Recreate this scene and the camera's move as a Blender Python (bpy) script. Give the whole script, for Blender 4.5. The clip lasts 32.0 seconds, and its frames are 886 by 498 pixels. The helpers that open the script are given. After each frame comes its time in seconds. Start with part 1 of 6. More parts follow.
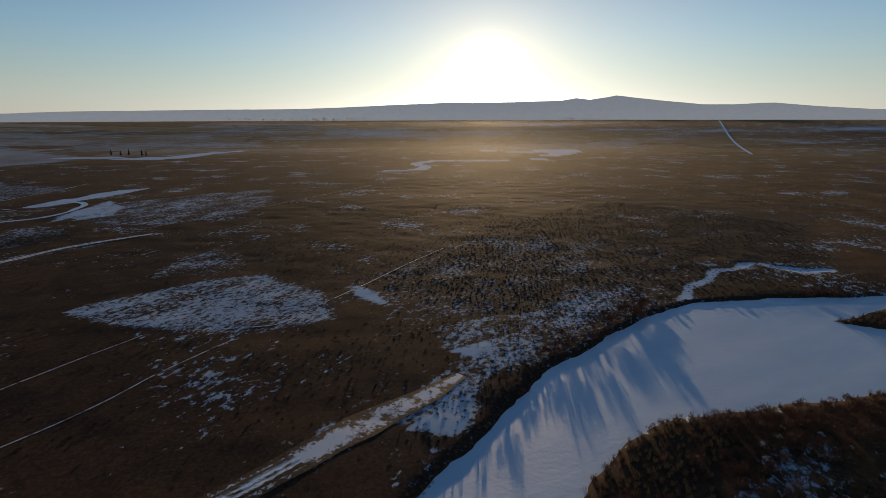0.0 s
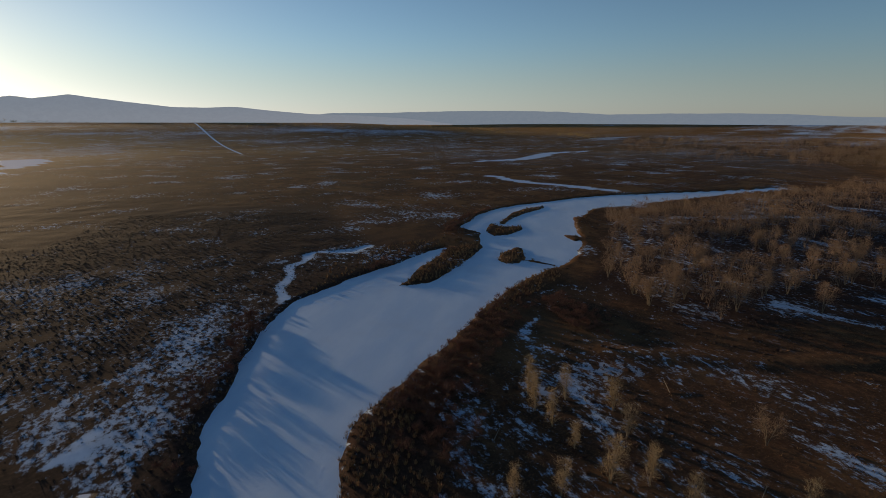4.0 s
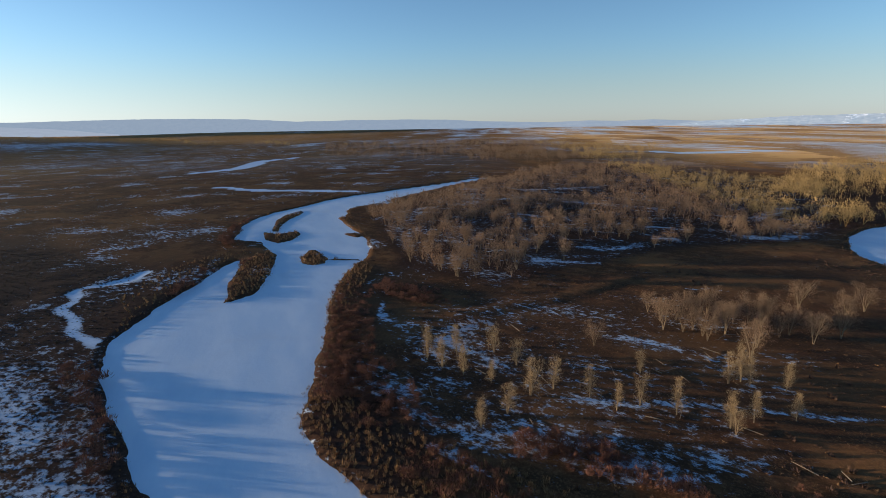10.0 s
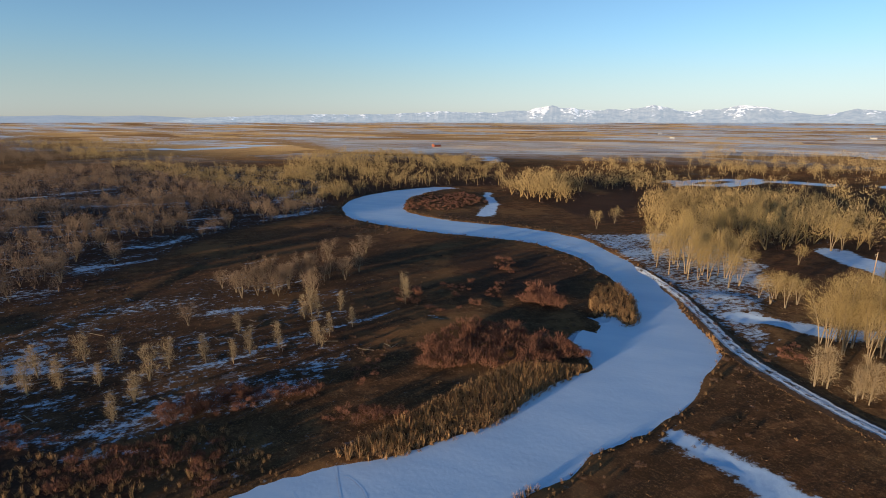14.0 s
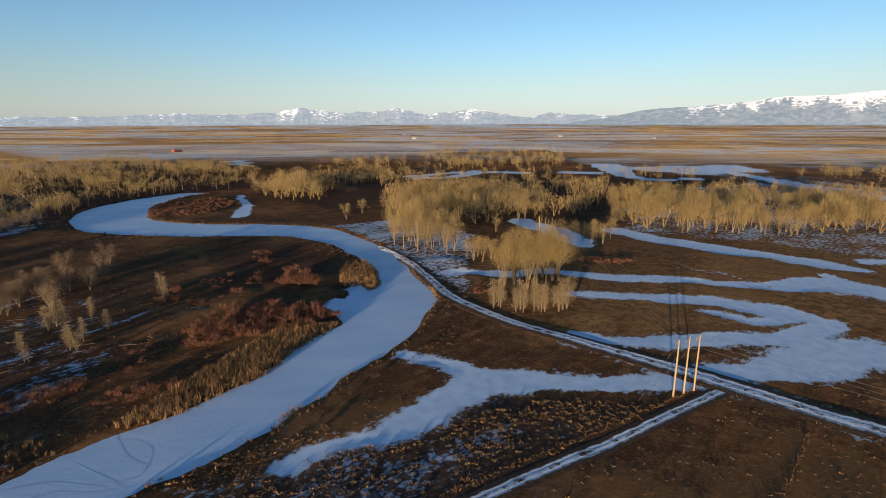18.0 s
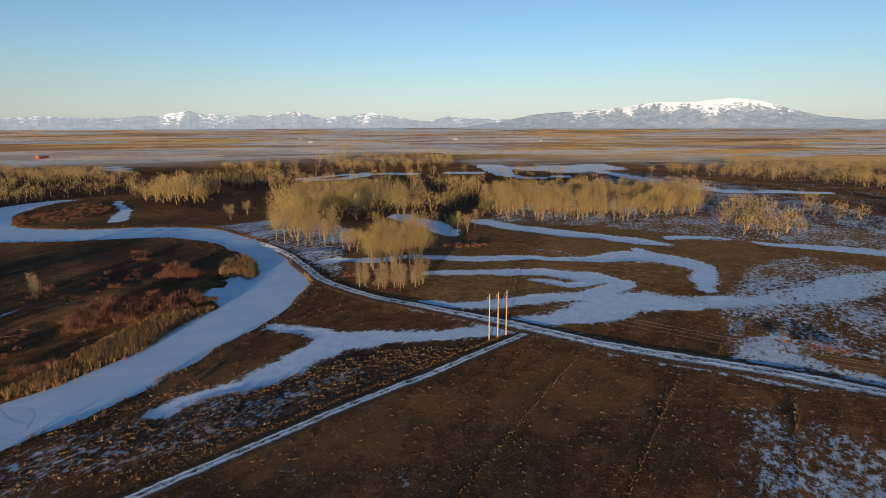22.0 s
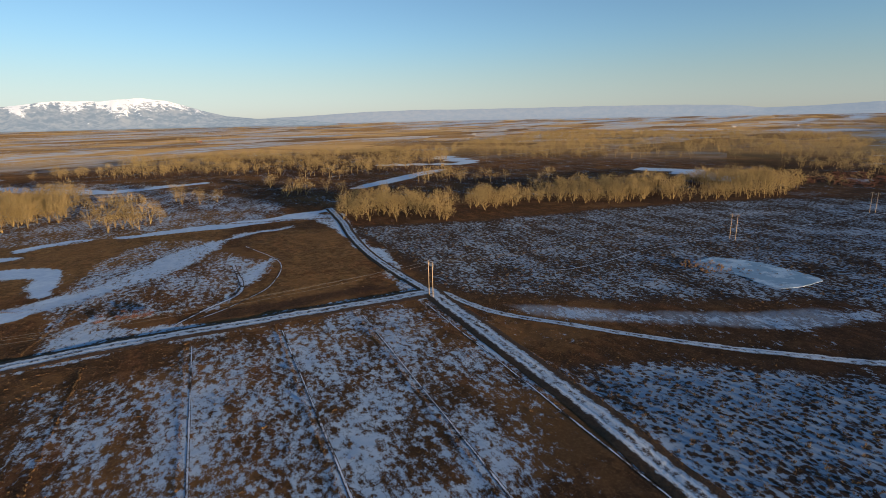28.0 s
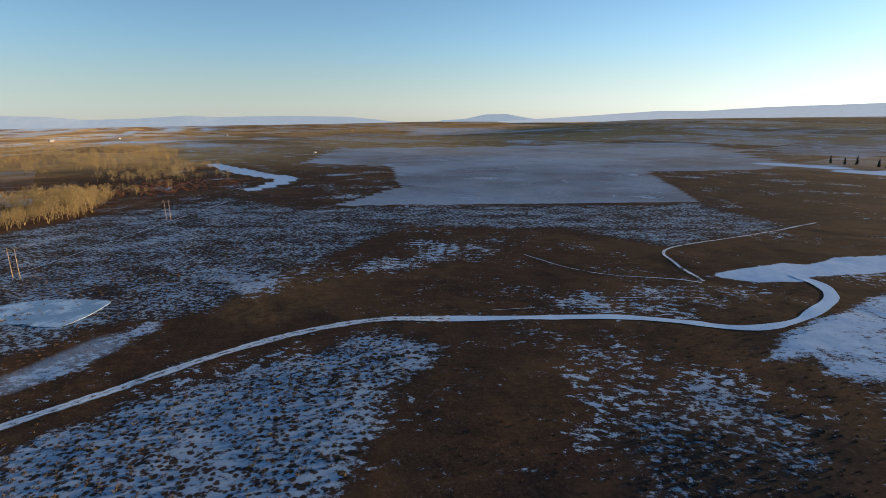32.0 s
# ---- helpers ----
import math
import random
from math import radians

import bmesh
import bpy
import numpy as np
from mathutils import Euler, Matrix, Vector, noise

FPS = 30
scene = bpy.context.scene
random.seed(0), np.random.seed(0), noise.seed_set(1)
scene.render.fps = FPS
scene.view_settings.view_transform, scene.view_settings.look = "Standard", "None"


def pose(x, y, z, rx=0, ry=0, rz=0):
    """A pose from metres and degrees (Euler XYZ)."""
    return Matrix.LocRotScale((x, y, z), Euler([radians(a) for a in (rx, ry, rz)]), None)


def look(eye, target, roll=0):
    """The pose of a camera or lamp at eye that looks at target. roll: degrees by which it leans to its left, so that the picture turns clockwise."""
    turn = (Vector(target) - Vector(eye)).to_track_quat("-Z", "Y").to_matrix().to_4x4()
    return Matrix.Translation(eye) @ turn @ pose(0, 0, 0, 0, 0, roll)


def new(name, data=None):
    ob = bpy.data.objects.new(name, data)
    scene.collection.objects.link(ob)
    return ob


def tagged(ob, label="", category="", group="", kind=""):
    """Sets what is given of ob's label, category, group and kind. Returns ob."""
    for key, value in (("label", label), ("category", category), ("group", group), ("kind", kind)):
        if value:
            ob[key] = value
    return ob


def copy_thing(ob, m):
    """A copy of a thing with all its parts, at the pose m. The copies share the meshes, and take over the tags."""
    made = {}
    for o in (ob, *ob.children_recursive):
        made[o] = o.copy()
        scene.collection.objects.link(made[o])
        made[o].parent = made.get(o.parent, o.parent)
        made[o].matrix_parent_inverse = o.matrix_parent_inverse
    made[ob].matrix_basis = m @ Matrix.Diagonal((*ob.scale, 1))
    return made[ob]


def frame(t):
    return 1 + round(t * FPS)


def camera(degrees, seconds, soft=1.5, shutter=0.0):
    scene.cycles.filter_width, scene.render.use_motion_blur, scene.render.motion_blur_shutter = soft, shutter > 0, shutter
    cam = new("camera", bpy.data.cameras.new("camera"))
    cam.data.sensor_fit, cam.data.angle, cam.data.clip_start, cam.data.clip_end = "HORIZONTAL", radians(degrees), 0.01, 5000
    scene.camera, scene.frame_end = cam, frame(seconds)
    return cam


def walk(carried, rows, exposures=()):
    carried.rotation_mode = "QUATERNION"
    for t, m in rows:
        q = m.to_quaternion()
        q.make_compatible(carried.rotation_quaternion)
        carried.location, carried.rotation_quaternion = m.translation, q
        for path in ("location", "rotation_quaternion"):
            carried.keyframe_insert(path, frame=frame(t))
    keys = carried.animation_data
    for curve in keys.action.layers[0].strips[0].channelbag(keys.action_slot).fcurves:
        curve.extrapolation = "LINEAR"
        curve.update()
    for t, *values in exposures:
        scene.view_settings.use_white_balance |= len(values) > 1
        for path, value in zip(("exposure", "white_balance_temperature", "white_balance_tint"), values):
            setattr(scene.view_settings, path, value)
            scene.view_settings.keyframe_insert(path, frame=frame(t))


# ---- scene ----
cam = camera(80.8, 32.0, soft=0.65)
PATH = [
    (0, (0.00, 0.00, 55.00), (0.000, 1.940, 54.511), -0.18),
    (0.5, (-2.03, 2.41, 55.01), (-1.913, 4.343, 54.526), -0.26),
    (1, (-4.05, 4.91, 55.02), (-3.762, 6.829, 54.533), -0.22),
    (1.5, (-6.17, 7.57, 54.98), (-5.665, 9.441, 54.499), -0.29),
    (2, (-8.33, 10.35, 54.90), (-7.590, 12.139, 54.417), -0.25),
    (2.5, (-10.50, 13.14, 54.77), (-9.516, 14.817, 54.286), -0.15),
    (3, (-12.65, 16.01, 54.64), (-11.438, 17.527, 54.160), -0.03),
    (3.5, (-14.83, 18.88, 54.52), (-13.431, 20.225, 54.039), 0.02),
    (4, (-17.01, 21.68, 54.39), (-15.461, 22.855, 53.910), 0.13),
    (4.5, (-19.18, 24.45, 54.26), (-17.487, 25.409, 53.784), 0.16),
    (6.5, (-28.16, 35.64, 53.76), (-26.260, 36.049, 53.280), -0.15),
    (7, (-30.40, 38.29, 53.76), (-28.488, 38.659, 53.279), -0.18),
    (7.5, (-32.64, 40.82, 53.81), (-30.723, 41.159, 53.334), -0.22),
    (8, (-34.89, 43.29, 53.86), (-32.977, 43.622, 53.394), -0.35),
    (8.5, (-37.19, 45.73, 53.92), (-35.272, 46.050, 53.456), -0.52),
    (9, (-39.46, 48.14, 53.99), (-37.535, 48.433, 53.532), -0.65),
    (9.5, (-41.69, 50.48, 54.05), (-39.762, 50.717, 53.591), -0.80),
    (10, (-43.89, 52.72, 54.07), (-41.949, 52.875, 53.609), -0.86),
    (10.5, (-46.07, 54.97, 54.03), (-44.120, 54.976, 53.575), -0.92),
    (11, (-48.17, 57.32, 53.96), (-46.240, 57.104, 53.496), -1.01),
    (11.5, (-50.22, 59.72, 53.89), (-48.328, 59.255, 53.421), -0.94),
    (12, (-52.23, 62.22, 53.83), (-50.424, 61.494, 53.361), -0.80),
    (12.5, (-54.23, 64.78, 53.84), (-52.550, 63.806, 53.363), -0.61),
    (13, (-56.29, 67.43, 53.95), (-54.718, 66.289, 53.467), -0.44),
    (13.5, (-58.50, 70.18, 54.10), (-57.053, 68.888, 53.617), -0.15),
    (14, (-60.73, 72.97, 54.23), (-59.392, 71.563, 53.745), 0.00),
    (14.5, (-62.96, 75.66, 54.31), (-61.731, 74.165, 53.830), 0.08),
    (16.5, (-72.11, 85.71, 54.49), (-71.278, 83.958, 54.006), -0.06),
    (17, (-74.47, 88.22, 54.52), (-73.736, 86.424, 54.043), -0.10),
    (17.5, (-76.83, 90.76, 54.53), (-76.181, 88.934, 54.045), -0.13),
    (18, (-79.09, 93.33, 54.50), (-78.505, 91.479, 54.022), -0.19),
    (18.5, (-81.35, 95.95, 54.46), (-80.757, 94.103, 53.987), -0.25),
    (19, (-83.67, 98.61, 54.42), (-83.073, 96.764, 53.946), -0.25),
    (19.5, (-86.03, 101.24, 54.39), (-85.416, 99.394, 53.921), -0.23),
    (20, (-88.45, 103.82, 54.38), (-87.829, 101.976, 53.907), -0.21),
    (20.5, (-90.93, 106.39, 54.37), (-90.351, 104.535, 53.901), -0.18),
    (21, (-93.49, 109.01, 54.36), (-92.999, 107.124, 53.894), -0.15),
    (21.5, (-95.95, 111.78, 54.33), (-95.587, 109.874, 53.868), -0.21),
    (22, (-98.33, 114.53, 54.32), (-98.094, 112.599, 53.854), -0.20),
    (22.5, (-100.75, 117.24, 54.31), (-100.663, 115.297, 53.848), -0.27),
    (23, (-103.17, 119.82, 54.30), (-103.256, 117.880, 53.839), -0.41),
    (23.5, (-105.71, 122.34, 54.28), (-105.980, 120.410, 53.817), -0.68),
    (24, (-108.20, 124.78, 54.26), (-108.654, 122.892, 53.793), -0.84),
    (24.5, (-110.56, 127.24, 54.26), (-111.169, 125.392, 53.792), -1.03),
    (26.5, (-120.56, 137.59, 54.30), (-121.490, 135.888, 53.827), -1.46),
    (27, (-123.08, 140.07, 54.27), (-124.197, 138.484, 53.786), -1.34),
    (27.5, (-125.55, 142.60, 54.21), (-126.863, 141.177, 53.726), -1.21),
    (28, (-127.90, 145.13, 54.21), (-129.382, 143.870, 53.720), -1.13),
    (28.5, (-130.18, 147.75, 54.27), (-131.788, 146.661, 53.785), -1.09),
    (29, (-132.49, 150.57, 54.39), (-134.200, 149.661, 53.903), -0.93),
    (29.5, (-134.75, 153.50, 54.54), (-136.567, 152.820, 54.057), -0.91),
    (30, (-137.04, 156.47, 54.72), (-138.936, 156.086, 54.231), -0.82),
    (30.5, (-139.22, 159.40, 54.89), (-141.162, 159.314, 54.402), -0.80),
    (31, (-141.30, 162.21, 55.04), (-143.229, 162.418, 54.555), -0.85),
    (31.5, (-143.30, 164.95, 55.18), (-145.183, 165.423, 54.693), -0.82),
    (32, (-145.26, 167.68, 55.32), (-147.036, 168.470, 54.835), -0.81),
]
EXPOSURES = [(0.0, -0.12, 6500, 14), (3.0, -0.1, 6350, 14), (4.5, 0.02, 6180, 13), (6.5, 0.62, 5750, 12), (9.0, 0.78, 5750, 12), (13.0, 0.78, 5820, 12), (19.0, 0.6, 6020, 12), (24.0, 0.53, 6080, 12), (28.0, 0.6, 6050, 12), (32.0, 0.9, 6020, 12)]
walk(cam, [(t, look(eye, target, roll)) for t, eye, target, roll in PATH], EXPOSURES)

# ---- world and sun ----
SUN_AZ, SUN_EL = 4.9, 3.9          # degrees clockwise from +y, above the horizon
world = bpy.data.worlds.new("sky")
scene.world = world
world.use_nodes = True
wn, wl = world.node_tree.nodes, world.node_tree.links
sky = wn.new("ShaderNodeTexSky")
sky.sky_type = 'NISHITA'
sky.sun_disc = False
sky.sun_elevation = radians(SUN_EL)
sky.sun_rotation = radians(SUN_AZ)
sky.altitude = 2300
sky.air_density, sky.dust_density, sky.ozone_density = 1.0, 0.7, 1.8
# bright aureole of scattered light close round the sun
way = wn.new("ShaderNodeTexCoord")
dot = wn.new("ShaderNodeVectorMath")
dot.operation = 'DOT_PRODUCT'
dot.inputs[1].default_value = (math.sin(radians(SUN_AZ)) * math.cos(radians(SUN_EL)), math.cos(radians(SUN_AZ)) * math.cos(radians(SUN_EL)), math.sin(radians(SUN_EL)))
wl.new(way.outputs["Generated"], dot.inputs[0])
total = sky.outputs[0]
for power, amount in ((1500.0, (70.0, 58.0, 36.0)), (190.0, (2.6, 2.1, 1.1)), (12.0, (1.0, 0.82, 0.42))):
    top = wn.new("ShaderNodeMath")
    top.operation = 'MAXIMUM'
    wl.new(dot.outputs["Value"], top.inputs[0])
    p = wn.new("ShaderNodeMath")
    p.operation = 'POWER'
    wl.new(top.outputs[0], p.inputs[0])
    p.inputs[1].default_value = power
    c = wn.new("ShaderNodeVectorMath")
    c.operation = 'SCALE'
    c.inputs[0].default_value = amount
    wl.new(p.outputs[0], c.inputs["Scale"])
    add = wn.new("ShaderNodeVectorMath")
    wl.new(total, add.inputs[0])
    wl.new(c.outputs[0], add.inputs[1])
    total = add.outputs[0]
# haze low over the horizon takes the colour out of the sky there
apart = wn.new("ShaderNodeSeparateXYZ")
wl.new(way.outputs["Generated"], apart.inputs[0])
low = wn.new("ShaderNodeMapRange")
low.interpolation_type = 'SMOOTHERSTEP'
low.inputs["From Min"].default_value, low.inputs["From Max"].default_value = -0.01, 0.17
low.inputs["To Min"].default_value, low.inputs["To Max"].default_value = 0.72, 0.0
wl.new(apart.outputs["Z"], low.inputs["Value"])
grey = wn.new("ShaderNodeRGBToBW")
wl.new(total, grey.inputs[0])
haze = wn.new("ShaderNodeVectorMath")
haze.operation = 'SCALE'
haze.inputs[0].default_value = (0.73, 0.79, 0.8)
wl.new(grey.outputs[0], haze.inputs["Scale"])
both = wn.new("ShaderNodeMix")
both.data_type = 'RGBA'
wl.new(low.outputs["Result"], both.inputs["Factor"])
wl.new(total, both.inputs[6])
wl.new(haze.outputs[0], both.inputs[7])
wl.new(both.outputs[2], wn["Background"].inputs[0])
wn["Background"].inputs[1].default_value = 0.15
sun = new("sun", bpy.data.lights.new("sun", 'SUN'))
sun.data.energy, sun.data.angle, sun.data.color = 5.0, radians(0.6), (1.0, 0.7, 0.38)
SUN_DIR = Vector((math.sin(radians(SUN_AZ)) * math.cos(radians(SUN_EL)), math.cos(radians(SUN_AZ)) * math.cos(radians(SUN_EL)), math.sin(radians(SUN_EL))))
sun.matrix_world = SUN_DIR.to_track_quat("Z", "Y").to_matrix().to_4x4()


# ---- materials ----
class Net:
    """A small wrapper to lay out a node material."""

    def __init__(self, name, rough=0.9, spec=0.2):
        self.mat = bpy.data.materials.new(name)
        self.mat.use_nodes = True
        self.n, self.l = self.mat.node_tree.nodes, self.mat.node_tree.links
        self.b = self.n["Principled BSDF"]
        self.b.inputs["Roughness"].default_value = rough
        self.b.inputs["Specular IOR Level"].default_value = spec
        self.pos = self.n.new("ShaderNodeNewGeometry").outputs["Position"]

    def put(self, socket, value):
        if isinstance(value, (int, float)):
            socket.default_value = value
        elif isinstance(value, tuple):
            socket.default_value = (*value, 1.0) if len(value) == 3 else value
        else:
            self.l.new(value, socket)

    def noise(self, size, detail=4.0, rough=0.55, vec=None, kind="fac"):
        t = self.n.new("ShaderNodeTexNoise")
        self.l.new(vec or self.pos, t.inputs["Vector"])
        t.inputs["Scale"].default_value = 1.0 / size
        t.inputs["Detail"].default_value = detail
        t.inputs["Roughness"].default_value = rough
        return t.outputs["Fac" if kind == "fac" else "Color"]

    def cells(self, size, out="Distance", vec=None, metric='EUCLIDEAN'):
        t = self.n.new("ShaderNodeTexVoronoi")
        self.l.new(vec or self.pos, t.inputs["Vector"])
        t.inputs["Scale"].default_value = 1.0 / size
        t.distance = metric
        return t.outputs[out]

    def stretched(self, sx, sy, sz=1.0, turn=0.0):
        m = self.n.new("ShaderNodeMapping")
        self.l.new(self.pos, m.inputs["Vector"])
        m.vector_type = 'TEXTURE'
        m.inputs["Rotation"].default_value = (0, 0, radians(turn))
        m.inputs["Scale"].default_value = (1 / sx, 1 / sy, 1 / sz)
        return m.outputs[0]

    def attr(self, name):
        a = self.n.new("ShaderNodeAttribute")
        a.attribute_name = name
        return a.outputs["Fac"]

    def rand(self):
        return self.n.new("ShaderNodeObjectInfo").outputs["Random"]

    def island(self):
        return self.n.new("ShaderNodeNewGeometry").outputs["Random Per Island"]

    def math(self, op, a, b=0.0, c=0.0):
        m = self.n.new("ShaderNodeMath")
        m.operation = op
        for s, v in zip(m.inputs, (a, b, c)):
            self.put(s, v)
        return m.outputs[0]

    def ramp(self, value, lo, hi, a=0.0, b=1.0):
        m = self.n.new("ShaderNodeMapRange")
        m.interpolation_type = 'SMOOTHSTEP'
        for s, v in zip(("Value", "From Min", "From Max", "To Min", "To Max"), (value, lo, hi, a, b)):
            self.put(m.inputs[s], v)
        return m.outputs["Result"]

    def mix(self, fac, a, b):
        m = self.n.new("ShaderNodeMix")
        m.data_type = 'RGBA'
        self.put(m.inputs["Factor"], fac)
        self.put(m.inputs[6], a)
        self.put(m.inputs[7], b)
        return m.outputs[2]

    def color(self, value):
        self.put(self.b.inputs["Base Color"], value)
        return self

    def bump(self, height, strength=0.5, dist=0.2):
        b = self.n.new("ShaderNodeBump")
        b.inputs["Strength"].default_value = strength
        b.inputs["Distance"].default_value = dist
        self.l.new(height, b.inputs["Height"])
        self.l.new(b.outputs[0], self.b.inputs["Normal"])
        return self


def ground_material():
    m = Net("winter_grassland", 0.95, 0.03)
    mown = m.stretched(0.3, 1.0, 1, 63)
    big, mid, fine = m.noise(60, 4), m.noise(9, 6, 0.65), m.noise(0.9, 5, 0.7)
    grass = m.mix(m.ramp(mid, 0.35, 0.7), (0.085, 0.04, 0.018), (0.165, 0.08, 0.036))
    grass = m.mix(m.ramp(big, 0.42, 0.6, 0, 0.75), grass, (0.056, 0.04, 0.026))
    grass = m.mix(m.ramp(m.noise(27, 6, 0.65), 0.5, 0.66, 0, 0.6), grass, (0.15, 0.062, 0.03))
    grass = m.mix(m.ramp(m.noise(4.5, 6, 0.72, mown), 0.42, 0.6, 0.85, 0), grass, (0.038, 0.024, 0.015))
    grass = m.mix(m.ramp(m.noise(0.5, 5, 0.75), 0.46, 0.68, 0, 0.6), grass, (0.25, 0.14, 0.06))
    grass = m.mix(m.math('MULTIPLY', m.attr("gold"), m.ramp(mid, 0.3, 0.62, 0.35, 1.0)), grass, (0.37, 0.225, 0.09))
    # mottled sward, a few steps across
    grass = m.mix(m.ramp(m.noise(2.8, 6, 0.7), 0.42, 0.56, 0.55, 0), grass, (0.05, 0.027, 0.014))
    grass = m.mix(m.ramp(m.noise(48, 8, 0.68), 0.5, 0.57, 0, 0.4), grass, (0.21, 0.115, 0.048))
    # far fields, each mown, grazed or snowed over in its own way
    plot = m.n.new("ShaderNodeSeparateColor")
    m.l.new(m.cells(1.0, "Color", m.stretched(1 / 330, 1 / 150, 1 / 999, 12), 'CHEBYCHEV'), plot.inputs[0])
    far = m.attr("far")
    grass = m.mix(m.math('MULTIPLY', far, m.ramp(plot.outputs[0], 0.3, 0.42, 0.3, 0.85)), grass, (0.54, 0.37, 0.17))
    grass = m.mix(m.math('MULTIPLY', far, m.ramp(plot.outputs[1], 0.76, 0.82, 0, 0.6)), grass, (0.09, 0.05, 0.03))
    wild = m.noise(210, 8, 0.62)
    grass = m.mix(m.math('MULTIPLY', far, m.ramp(wild, 0.52, 0.6, 0, 0.5)), grass, (0.11, 0.06, 0.034))
    strips = m.noise(75, 8, 0.68, m.stretched(0.3, 1, 1, 100))
    grass = m.mix(m.math('MULTIPLY', far, m.ramp(strips, 0.52, 0.58, 0, 0.6)), grass, (0.26, 0.165, 0.09))
    tuft = m.cells(1.3)
    scrub = m.mix(m.ramp(tuft, 0.15, 0.55), (0.08, 0.054, 0.038), (0.042, 0.03, 0.023))
    base = m.mix(m.attr("sage"), grass, scrub)
    # damp soil, and the shade of backlit grass and trees as darker colour
    base = m.mix(m.math('MULTIPLY', m.attr("damp_shade"), 0.95), base, m.mix(m.ramp(fine, 0.4, 0.65), (0.021, 0.0145, 0.014), (0.058, 0.035, 0.027)))
    # snow lies between the tufts, along the mown rows and in hollows
    lay = m.math('ADD', m.math('MULTIPLY', m.noise(15, 6, 0.7, m.stretched(0.65, 1.2, 1, 63)), 0.4), m.math('MULTIPLY', m.noise(1.6, 5, 0.75, m.stretched(0.7, 1.0, 1, 63)), 0.6))
    tall = m.math('MULTIPLY', m.attr("sage"), m.ramp(tuft, 0.15, 0.6, 0.07, -0.05))
    lay = m.math('SUBTRACT', lay, tall)
    need = m.math('SUBTRACT', 0.74, m.math('MULTIPLY', m.attr("snow"), 0.5))
    white = m.ramp(m.math('SUBTRACT', lay, need), -0.045, 0.055)
    white = m.math('MULTIPLY', white, m.ramp(m.attr("snow"), 0.02, 0.12))
    white = m.math('MULTIPLY', white, m.ramp(m.attr("snow"), 0.45, 0.75, 0.78, 1.0))
    # a few crusts of old snow anywhere in the open
    crust = m.ramp(m.math('ADD', m.noise(40, 4, 0.6), m.math('MULTIPLY', m.noise(2.2, 6, 0.75, m.stretched(0.7, 1.0, 1, 63)), 1.0)), 1.13, 1.19)
    white = m.math('MAXIMUM', white, m.math('MULTIPLY', crust, m.ramp(m.attr("stand"), 0.04, 0.2, 0.75, 0.0)))
    white = m.math('MULTIPLY', white, m.math('SUBTRACT', 1.0, m.math('MULTIPLY', m.attr("sage"), 0.25)))
    white = m.math('MAXIMUM', white, m.math('MULTIPLY', m.math('MULTIPLY', far, m.ramp(plot.outputs[2], 0.72, 0.78, 0, 0.75)), m.ramp(m.noise(45, 6, 0.7), 0.4, 0.6, 0.2, 1.0)))
    # snow tinted blue: the skylit shade is put into its colour
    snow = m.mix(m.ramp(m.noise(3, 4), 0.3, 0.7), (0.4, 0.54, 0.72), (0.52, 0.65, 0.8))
    # thin snow dusting; far out it also pales the ground like haze
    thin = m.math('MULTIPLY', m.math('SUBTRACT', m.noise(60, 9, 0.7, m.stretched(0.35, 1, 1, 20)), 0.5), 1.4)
    dusted = m.ramp(m.math('ADD', m.attr("dust_paling"), thin), 0.36, 0.66, 0.0, m.ramp(m.noise(170, 5, 0.55), 0.36, 0.62, 0.26, 0.58))
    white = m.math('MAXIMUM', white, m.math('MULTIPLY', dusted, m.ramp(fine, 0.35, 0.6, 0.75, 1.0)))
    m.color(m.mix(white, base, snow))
    # upright stems turn every way; normals also tipped north to catch more sun
    lean = m.n.new("ShaderNodeVectorMath")
    lean.operation = 'MULTIPLY_ADD'
    m.l.new(m.noise(0.16, 2, 0.6, kind="colour"), lean.inputs[0])
    lean.inputs[1].default_value, lean.inputs[2].default_value = (5.0, 5.0, 0.6), (-2.5, -2.3, -0.3)
    some = m.n.new("ShaderNodeVectorMath")
    some.operation = 'SCALE'
    m.l.new(lean.outputs[0], some.inputs[0])
    m.l.new(m.math('MULTIPLY', m.ramp(white, 0.0, 1.0, 1.0, 0.5), m.attr("stand")), some.inputs["Scale"])
    total = m.n.new("ShaderNodeVectorMath")
    m.l.new(m.n.new("ShaderNodeNewGeometry").outputs["Normal"], total.inputs[0])
    m.l.new(some.outputs[0], total.inputs[1])
    one = m.n.new("ShaderNodeVectorMath")
    one.operation = 'NORMALIZE'
    m.l.new(total.outputs[0], one.inputs[0])
    m.l.new(one.outputs[0], m.b.inputs["Normal"])
    m.mat.cycles.use_bump_map_correction = False
    return m.mat


# blue of skylit shade is part of this snow's base colour
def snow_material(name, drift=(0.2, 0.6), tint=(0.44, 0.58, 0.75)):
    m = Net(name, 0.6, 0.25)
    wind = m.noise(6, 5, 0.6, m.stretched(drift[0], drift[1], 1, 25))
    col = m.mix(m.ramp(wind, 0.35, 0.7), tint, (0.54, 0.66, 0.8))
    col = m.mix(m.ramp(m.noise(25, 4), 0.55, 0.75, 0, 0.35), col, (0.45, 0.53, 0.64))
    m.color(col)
    return m.bump(m.math('ADD', wind, m.math('MULTIPLY', m.noise(0.8, 4), 0.3)), 0.35, 0.25).mat


